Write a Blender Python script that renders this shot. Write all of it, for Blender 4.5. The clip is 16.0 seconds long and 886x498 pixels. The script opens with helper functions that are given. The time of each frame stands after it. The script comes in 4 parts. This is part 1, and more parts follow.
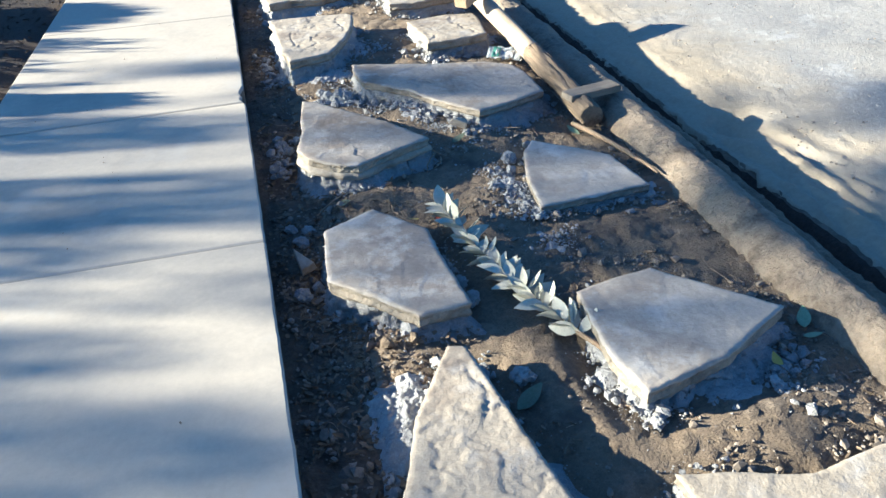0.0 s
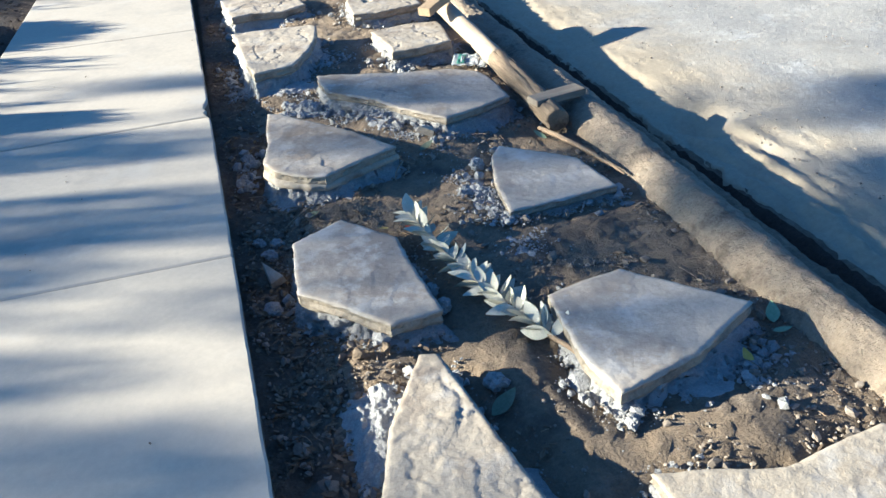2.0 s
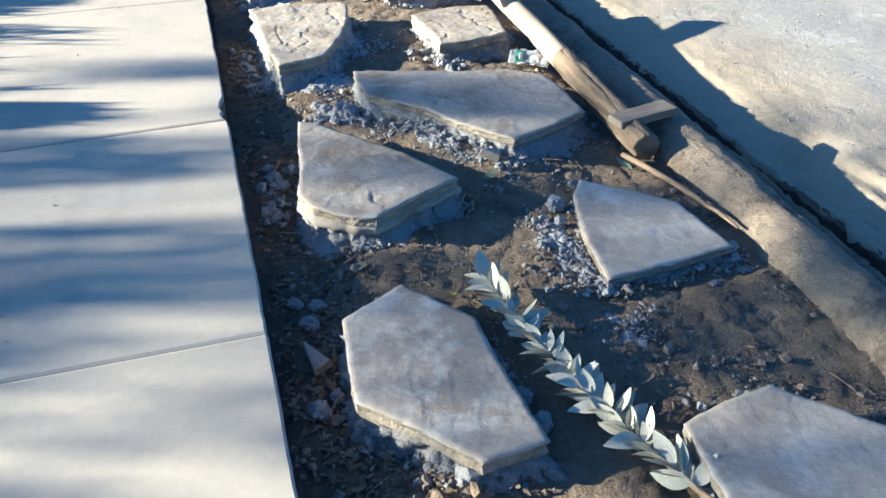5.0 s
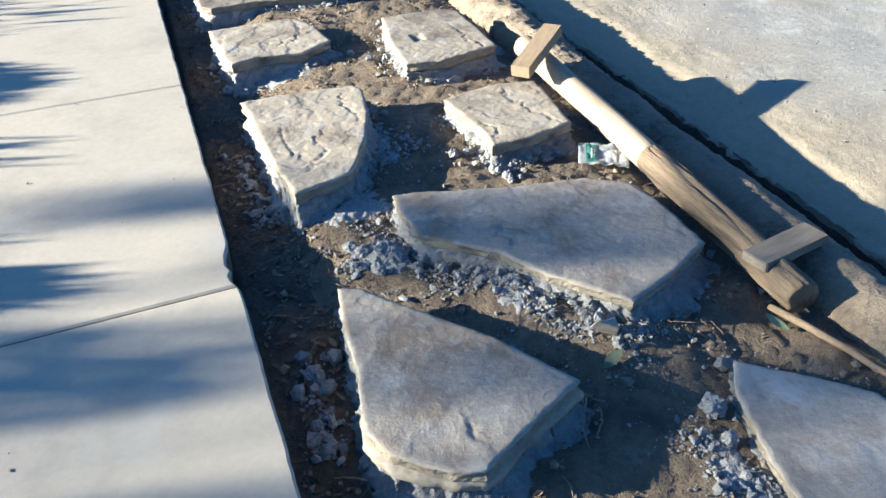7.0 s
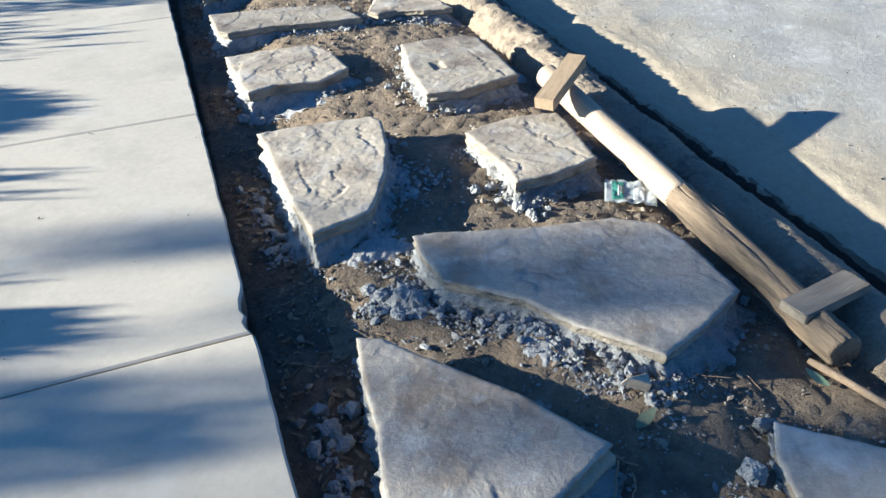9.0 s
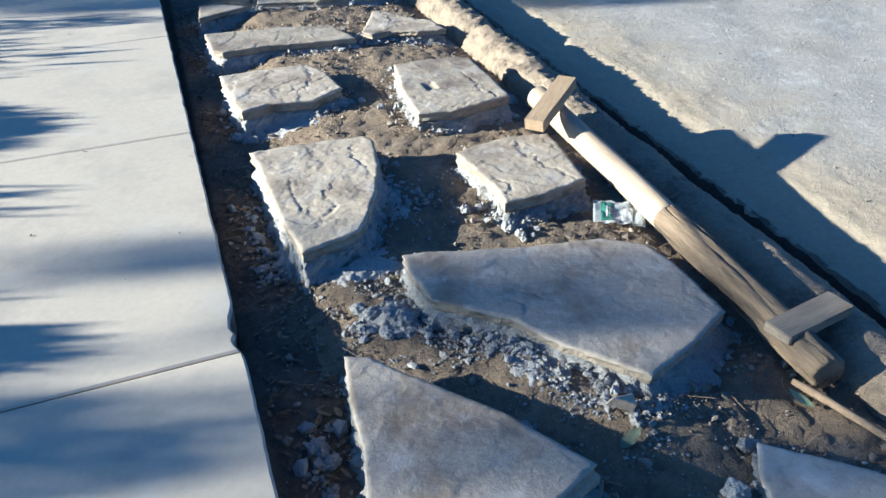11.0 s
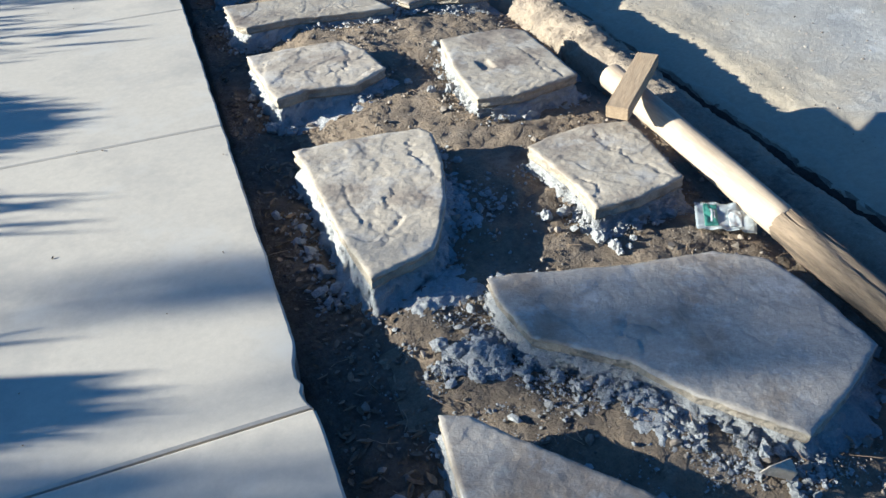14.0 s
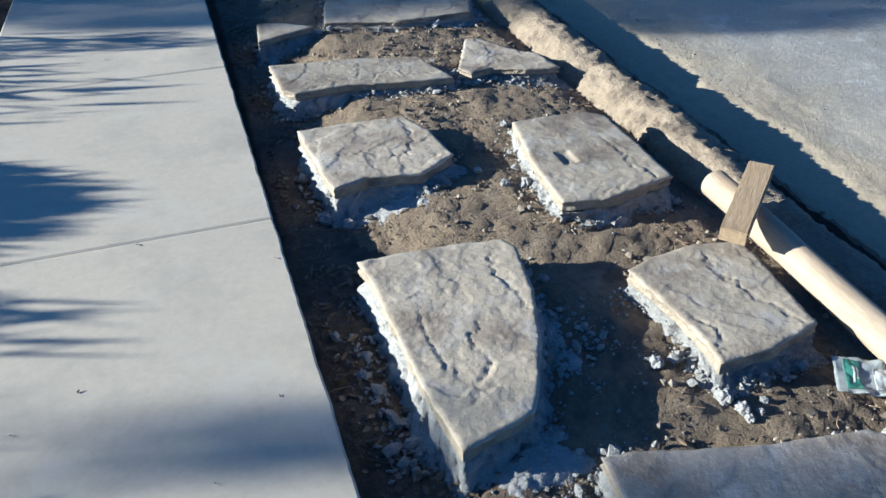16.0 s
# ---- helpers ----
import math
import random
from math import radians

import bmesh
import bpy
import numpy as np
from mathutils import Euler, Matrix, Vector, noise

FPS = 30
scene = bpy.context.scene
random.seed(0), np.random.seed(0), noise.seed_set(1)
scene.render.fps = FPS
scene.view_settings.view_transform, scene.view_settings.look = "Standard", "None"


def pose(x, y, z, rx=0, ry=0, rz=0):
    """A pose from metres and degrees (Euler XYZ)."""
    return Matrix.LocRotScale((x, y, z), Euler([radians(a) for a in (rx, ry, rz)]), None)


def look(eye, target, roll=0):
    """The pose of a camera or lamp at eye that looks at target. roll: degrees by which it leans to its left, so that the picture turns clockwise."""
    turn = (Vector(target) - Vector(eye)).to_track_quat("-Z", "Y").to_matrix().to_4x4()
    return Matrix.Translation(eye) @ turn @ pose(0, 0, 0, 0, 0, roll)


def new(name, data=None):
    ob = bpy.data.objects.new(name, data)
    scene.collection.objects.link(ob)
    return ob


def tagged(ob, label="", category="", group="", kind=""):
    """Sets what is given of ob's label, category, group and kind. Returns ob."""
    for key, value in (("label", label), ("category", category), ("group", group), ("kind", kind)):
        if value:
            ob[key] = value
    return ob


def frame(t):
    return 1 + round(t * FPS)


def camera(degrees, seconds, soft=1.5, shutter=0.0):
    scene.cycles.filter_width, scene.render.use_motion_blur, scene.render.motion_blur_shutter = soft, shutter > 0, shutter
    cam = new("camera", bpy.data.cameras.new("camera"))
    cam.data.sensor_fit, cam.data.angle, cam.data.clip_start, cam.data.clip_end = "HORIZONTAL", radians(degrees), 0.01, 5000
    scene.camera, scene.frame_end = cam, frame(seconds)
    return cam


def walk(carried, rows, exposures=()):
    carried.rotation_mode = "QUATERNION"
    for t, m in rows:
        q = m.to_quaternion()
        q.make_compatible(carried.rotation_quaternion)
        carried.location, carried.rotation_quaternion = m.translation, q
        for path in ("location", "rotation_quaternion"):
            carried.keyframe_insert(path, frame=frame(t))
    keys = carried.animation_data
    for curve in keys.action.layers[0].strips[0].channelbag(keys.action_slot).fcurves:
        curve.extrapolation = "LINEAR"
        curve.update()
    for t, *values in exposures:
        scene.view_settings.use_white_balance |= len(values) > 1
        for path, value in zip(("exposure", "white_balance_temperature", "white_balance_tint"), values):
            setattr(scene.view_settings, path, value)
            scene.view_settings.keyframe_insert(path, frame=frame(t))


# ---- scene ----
cam = camera(57.4, 16.0)
PATH = [
    (0, (0.116, -2.478, 1.493), (0.469, -0.808, 0.451), -3.3),
    (0.5, (0.111, -2.485, 1.487), (0.47, -0.809, 0.456), -3.9),
    (1, (0.111, -2.485, 1.477), (0.482, -0.822, 0.429), -4.3),
    (1.5, (0.126, -2.48, 1.476), (0.533, -0.82, 0.436), -3.8),
    (2, (0.133, -2.475, 1.484), (0.55, -0.811, 0.457), -4.2),
    (2.5, (0.127, -2.477, 1.479), (0.549, -0.815, 0.45), -3.8),
    (3, (0.115, -2.476, 1.481), (0.507, -0.807, 0.451), -3.5),
    (3.5, (0.084, -2.435, 1.501), (0.436, -0.759, 0.468), -3.1),
    (5.8, (-0.026, -1.205, 1.49), (0.475, 0.34, 0.323), -1.8),
    (6, (-0.061, -1.087, 1.489), (0.462, 0.454, 0.326), -5.8),
    (6.5, (-0.098, -0.861, 1.497), (0.404, 0.685, 0.331), -2.3),
    (7, (-0.032, -0.66, 1.55), (0.483, 0.902, 0.411), -2.8),
    (7.5, (-0.012, -0.562, 1.568), (0.464, 1.018, 0.44), -2.9),
    (8, (-0.015, -0.518, 1.563), (0.477, 1.046, 0.418), -3.0),
    (8.5, (-0.034, -0.511, 1.582), (0.421, 1.072, 0.448), -2.6),
    (9, (-0.014, -0.519, 1.582), (0.478, 1.067, 0.467), -2.9),
    (9.5, (-0.002, -0.535, 1.595), (0.519, 1.066, 0.515), -2.9),
    (9.7, (0.004, -0.557, 1.615), (0.511, 1.046, 0.532), -3.0),
    (12, (-0.003, -0.521, 1.587), (0.508, 1.086, 0.511), -1.8),
    (12.5, (-0.04, -0.493, 1.587), (0.432, 1.118, 0.499), -0.9),
    (13, (-0.104, -0.374, 1.57), (0.343, 1.211, 0.436), -0.2),
    (13.5, (-0.138, -0.211, 1.588), (0.343, 1.354, 0.441), -1.6),
    (14, (-0.099, -0.047, 1.566), (0.383, 1.499, 0.393), -3.7),
    (14.5, (-0.056, 0.092, 1.568), (0.329, 1.673, 0.406), -3.5),
    (15, (-0.053, 0.221, 1.571), (0.362, 1.784, 0.394), -0.8),
    (15.5, (-0.1, 0.406, 1.581), (0.393, 1.952, 0.412), -2.5),
    (16, (-0.178, 0.526, 1.635), (0.309, 2.101, 0.503), -1.1),
]
walk(cam, [(t, look(eye, target, roll)) for t, eye, target, roll in PATH], exposures=[(0.0, 2.28, 5030, 6), (2.0, 2.19, 5030, 6), (3.5, 2.21, 5030, 6), (6.0, 2.19, 5030, 6), (7.0, 2.02, 5030, 6), (9.5, 1.9, 4800, 6), (13.5, 1.73, 4750, 6), (14.5, 1.57, 4750, 6), (15.0, 1.38, 4700, 6), (16.0, 1.42, 4650, 6)])

# ---- world and sun ----
TO_SUN = Vector((-0.912, 0.259, 0.275)).normalized()
world = bpy.data.worlds.new("sky")
scene.world = world
world.use_nodes = True
sky = world.node_tree.nodes.new("ShaderNodeTexSky")
sky.sky_type = "NISHITA"
sky.sun_disc = False
sky.ozone_density = 3.0
sky.sun_elevation = math.asin(TO_SUN.z)
sky.sun_rotation = math.atan2(TO_SUN.x, TO_SUN.y)
world.node_tree.nodes["Background"].inputs["Strength"].default_value = 0.0305
clear_blue = world.node_tree.nodes.new("ShaderNodeMix")
clear_blue.data_type, clear_blue.blend_type = "RGBA", "MULTIPLY"
clear_blue.inputs[0].default_value = 1.0
clear_blue.inputs[7].default_value = (0.68, 1.0, 1.24, 1)
world.node_tree.links.new(sky.outputs["Color"], clear_blue.inputs[6])
world.node_tree.links.new(clear_blue.outputs[2], world.node_tree.nodes["Background"].inputs["Color"])
sun_data = bpy.data.lights.new("sun", "SUN")
sun_data.energy = 5.0
sun_data.angle = radians(0.6)
sun_data.color = (1.0, 0.805, 0.53)
sun = new("sun", sun_data)
sun.matrix_world = look(TO_SUN * 30, (0, 0, 0))


# ---- materials ----
def material(name, colours, scale=6.0, fine=60.0, rough=0.9, bump=0.4, bump_scale=90.0, depth=0.004, island=0.0, stain=None, stain_scale=2.0, stain2=None, metal=0.0, coarse_bump=0.0, random_tint=0.0, grain=0.0, turn=0.0, speckle=0.2, patchy=0.0, drift=None):
    """Two scales of colour variation, an optional stain, and two scales of relief."""
    m = bpy.data.materials.new(name)
    m.use_nodes = True
    nt = m.node_tree
    bsdf = nt.nodes["Principled BSDF"]
    geo = nt.nodes.new("ShaderNodeNewGeometry")
    pos = geo.outputs["Position"]
    if grain:
        place = nt.nodes.new("ShaderNodeMapping")
        place.inputs["Rotation"].default_value = (0, 0, radians(turn))
        nt.links.new(pos, place.inputs["Vector"])
        stretch = nt.nodes.new("ShaderNodeVectorMath")
        stretch.operation = "MULTIPLY"
        stretch.inputs[1].default_value = (1.0, 1.0 / grain, 1.0)
        nt.links.new(place.outputs["Vector"], stretch.inputs[0])
        pos = stretch.outputs["Vector"]

    def noise_tex(s, detail=6.0, roughness=0.6):
        n = nt.nodes.new("ShaderNodeTexNoise")
        n.inputs["Scale"].default_value = s
        n.inputs["Detail"].default_value = detail
        n.inputs["Roughness"].default_value = roughness
        nt.links.new(pos, n.inputs["Vector"])
        return n.outputs["Fac"]

    def mix(fac, a, b, mode="MIX"):
        x = nt.nodes.new("ShaderNodeMix")
        x.data_type = "RGBA"
        x.blend_type = mode
        for value, socket in ((fac, 0), (a, 6), (b, 7)):
            if isinstance(value, (int, float)):
                x.inputs[socket].default_value = value
            elif isinstance(value, tuple):
                x.inputs[socket].default_value = (*value, 1)
            else:
                nt.links.new(value, x.inputs[socket])
        return x.outputs[2]

    def ramp(fac, lo, hi):
        r = nt.nodes.new("ShaderNodeMapRange")
        r.inputs["From Min"].default_value = lo
        r.inputs["From Max"].default_value = hi
        nt.links.new(fac, r.inputs["Value"])
        return r.outputs["Result"]

    big = ramp(noise_tex(scale), 0.35, 0.65)
    small = ramp(noise_tex(fine, 4.0, 0.7), 0.3, 0.7)
    colour = mix(big, colours[0], colours[1])
    colour = mix(small, colour, colours[2])
    speck = ramp(noise_tex(fine * 3.1, 3.0, 0.8), 0.25, 0.75)
    value = mix(speck, (1 - speckle,) * 3, (1 + speckle * 0.75,) * 3)
    colour = mix(1.0, colour, value, "MULTIPLY")
    if stain:
        colour = mix(ramp(noise_tex(stain_scale, 8.0, 0.65), 0.52 - patchy, 0.68 - patchy), colour, stain)
    if stain2:
        colour = mix(ramp(noise_tex(stain_scale * 2.3, 7.0, 0.7), 0.55 - patchy, 0.72 - patchy), colour, stain2)
    if drift:
        # sand blown and washed against one edge, thinning out irregularly across x
        sand, x0, x1 = drift
        axes = nt.nodes.new("ShaderNodeSeparateXYZ")
        nt.links.new(pos, axes.inputs[0])
        wander = nt.nodes.new("ShaderNodeMath")
        wander.operation = "MULTIPLY_ADD"
        nt.links.new(noise_tex(2.2, 7.0, 0.65), wander.inputs[0])
        wander.inputs[1].default_value = 1.3
        nt.links.new(axes.outputs[0], wander.inputs[2])
        colour = mix(ramp(wander.outputs[0], x1 + 0.65, x0 + 0.65), colour, mix(small, sand, tuple(c * 0.82 for c in sand)))
    if random_tint:
        info = nt.nodes.new("ShaderNodeObjectInfo")
        tone = ramp(info.outputs["Random"], 0.0, 1.0)
        shade = mix(tone, (1 - random_tint, 1 - random_tint, 1 - random_tint), (1 + random_tint, 1 + random_tint * 0.9, 1 + random_tint * 0.8))
        colour = mix(1.0, colour, shade, "MULTIPLY")
    if island:
        tone = ramp(geo.outputs["Random Per Island"], 0.0, 1.0)
        shade = mix(tone, (1 - island, 1 - island, 1 - island), (1 + island, 1 + island, 1 + island))
        colour = mix(1.0, colour, shade, "MULTIPLY")
    nt.links.new(colour, bsdf.inputs["Base Color"])
    bsdf.inputs["Roughness"].default_value = rough
    bsdf.inputs["Metallic"].default_value = metal
    b = nt.nodes.new("ShaderNodeBump")
    b.inputs["Strength"].default_value = bump
    b.inputs["Distance"].default_value = depth
    nt.links.new(noise_tex(bump_scale, 6.0, 0.65), b.inputs["Height"])
    normal = b.outputs["Normal"]
    if coarse_bump:
        c = nt.nodes.new("ShaderNodeBump")
        c.inputs["Strength"].default_value = 0.7
        c.inputs["Distance"].default_value = coarse_bump
        nt.links.new(noise_tex(bump_scale / 5, 5.0, 0.6), c.inputs["Height"])
        nt.links.new(normal, c.inputs["Normal"])
        normal = c.outputs["Normal"]
    nt.links.new(normal, bsdf.inputs["Normal"])
    return m


CONCRETE = material("pavement_concrete", ((0.56, 0.495, 0.395), (0.47, 0.42, 0.345), (0.52, 0.46, 0.37)), 1.6, 12, 0.85, 0.2, 160, 0.0012, stain=(0.37, 0.335, 0.285), stain_scale=1.3, stain2=(0.53, 0.49, 0.42), speckle=0.09)
STONE = material("flagstone", ((0.43, 0.36, 0.265), (0.32, 0.275, 0.215), (0.47, 0.405, 0.31)), 5.0, 34, 0.78, 0.35, 170, 0.003, stain=(0.20, 0.16, 0.125), stain_scale=3.2, stain2=(0.44, 0.405, 0.355), coarse_bump=0.005, random_tint=0.12, patchy=0.04)
MOTTLED = material("mottled_flagstone", ((0.40, 0.34, 0.27), (0.31, 0.275, 0.23), (0.45, 0.395, 0.325)), 4.0, 30, 0.75, 0.5, 150, 0.003, stain=(0.25, 0.195, 0.14), stain_scale=3.4, stain2=(0.50, 0.47, 0.43), coarse_bump=0.005, speckle=0.2, patchy=0.02)
PALE = material("pale_flagstone", ((0.45, 0.39, 0.315), (0.37, 0.33, 0.275), (0.49, 0.435, 0.36)), 5.0, 26, 0.75, 0.4, 150, 0.002, stain=(0.29, 0.245, 0.20), stain_scale=3.0, stain2=(0.55, 0.52, 0.47), coarse_bump=0.004, speckle=0.16, patchy=0.04)
# Tan of the split edges, darkened by the shade on the slabs' fronts.
EDGE = material("shaded_split_edge", ((0.36, 0.30, 0.215), (0.25, 0.205, 0.15), (0.41, 0.35, 0.265)), 12, 55, 0.85, 0.9, 120, 0.006, stain=(0.17, 0.14, 0.105), stain_scale=9.0, coarse_bump=0.012)
MORTAR = material("mortar", ((0.38, 0.375, 0.365), (0.25, 0.25, 0.25), (0.45, 0.44, 0.42)), 14, 90, 0.95, 1.0, 160, 0.008, island=0.2, coarse_bump=0.02)
DIRT = material("dirt", ((0.235, 0.175, 0.11), (0.145, 0.112, 0.08), (0.28, 0.212, 0.14)), 3.0, 45, 0.95, 1.0, 130, 0.010, stain=(0.10, 0.08, 0.062), stain_scale=2.6, stain2=(0.33, 0.265, 0.19), coarse_bump=0.02)
# Dark soil beside the sidewalk, its strip widened to paint in the gutter's shade.
SHADED_HUMUS = material("shaded_dark_soil", ((0.155, 0.115, 0.078), (0.095, 0.073, 0.053), (0.19, 0.145, 0.10)), 5.0, 45, 0.95, 1.0, 130, 0.010, stain=(0.07, 0.055, 0.042), stain_scale=4.0, coarse_bump=0.02)
# Bark mulch, and the colour that stands for shade in the trench.
MULCH_AND_TRENCH = material("mulch", ((0.05, 0.036, 0.026), (0.03, 0.024, 0.02), (0.075, 0.05, 0.035)), 6, 50, 0.95, 1.0, 90, 0.01, coarse_bump=0.02)
ROAD = material("road", ((0.37, 0.35, 0.315), (0.28, 0.27, 0.255), (0.42, 0.395, 0.35)), 1.4, 40, 0.92, 0.8, 150, 0.004, stain=(0.33, 0.305, 0.26), stain_scale=1.6, stain2=(0.54, 0.53, 0.50), coarse_bump=0.006, drift=((0.46, 0.385, 0.275), 2.35, 3.0))
BARK = material("dirt_caked_log", ((0.35, 0.275, 0.19), (0.22, 0.175, 0.13), (0.41, 0.33, 0.24)), 9, 60, 0.95, 1.0, 110, 0.012, stain=(0.12, 0.095, 0.072), stain_scale=6, stain2=(0.36, 0.30, 0.225), coarse_bump=0.025)
WOOD = material("weathered_wood", ((0.42, 0.33, 0.23), (0.30, 0.225, 0.15), (0.46, 0.37, 0.27)), 5, 50, 0.8, 0.5, 140, 0.003, stain=(0.24, 0.17, 0.11), stain_scale=3.0, grain=14.0)
BUTT = material("weathered_butt", ((0.34, 0.25, 0.155), (0.12, 0.085, 0.055), (0.25, 0.185, 0.12)), 9, 50, 0.85, 0.9, 120, 0.008, stain=(0.04, 0.03, 0.021), stain_scale=11.0, coarse_bump=0.010, grain=8.0)
PLANK = material("grey_plank_wood", ((0.40, 0.285, 0.165), (0.27, 0.19, 0.115), (0.43, 0.32, 0.20)), 9, 60, 0.85, 0.7, 90, 0.003, stain=(0.40, 0.25, 0.12), stain_scale=6.0, grain=10.0, turn=44)
PLANK_OLD = material("old_plank_wood", ((0.30, 0.245, 0.18), (0.20, 0.16, 0.12), (0.34, 0.285, 0.215)), 9, 60, 0.85, 0.7, 90, 0.003, stain=(0.15, 0.115, 0.08), stain_scale=6.0, grain=10.0, turn=80)
PEBBLE = material("pebble", ((0.23, 0.19, 0.145), (0.16, 0.13, 0.10), (0.28, 0.235, 0.185)), 20, 90, 0.9, 0.5, 200, 0.002, island=0.45)
TWIG = material("dry_twig", ((0.32, 0.22, 0.13), (0.22, 0.15, 0.09), (0.38, 0.28, 0.18)), 12, 90, 0.9, 0.3, 200, 0.001, island=0.35)
LEAF = material("dried_green_leaf", ((0.54, 0.515, 0.40), (0.42, 0.42, 0.31), (0.60, 0.575, 0.47)), 10, 80, 0.6, 0.2, 120, 0.001, random_tint=0.15)
DEAD_LEAF = material("dead_leaf", ((0.21, 0.15, 0.09), (0.14, 0.10, 0.065), (0.27, 0.20, 0.13)), 12, 70, 0.85, 0.3, 120, 0.001, island=0.35)
GREEN = material("tree_leaf", ((0.06, 0.10, 0.03), (0.045, 0.08, 0.025), (0.08, 0.12, 0.04)), 2, 30, 0.5, 0.1, 60, 0.001, island=0.3)
TRUNK = material("tree_bark", ((0.14, 0.11, 0.08), (0.10, 0.08, 0.06), (0.18, 0.14, 0.11)), 5, 40, 0.95, 0.9, 60, 0.01)


# ---- helpers of this scene ----
from mathutils import geometry


def part(name, bm, mat, parent=None, label="", smooth=True):
    me = bpy.data.meshes.new(name)
    bm.normal_update()
    bm.to_mesh(me)
    bm.free()
    me.materials.append(mat)
    for p in me.polygons:
        p.use_smooth = smooth
    ob = new(name, me)
    if parent:
        ob.parent = parent
    if label:
        ob["label"] = label
    return ob


def mesh_from(name, verts, faces, mat, parent=None, label="", smooth=True):
    me = bpy.data.meshes.new(name)
    me.from_pydata([tuple(map(float, v)) for v in verts], [], faces)
    me.update()
    me.materials.append(mat)
    for p in me.polygons:
        p.use_smooth = smooth
    ob = new(name, me)
    if parent:
        ob.parent = parent
    if label:
        ob["label"] = label
    return ob


def fractal(x, y, z=0.0, octaves=4, gain=0.5):
    total, amp, f = 0.0, 1.0, 1.0
    for _ in range(octaves):
        total += amp * noise.noise((x * f, y * f, z * f))
        amp *= gain
        f *= 2.03
    return total


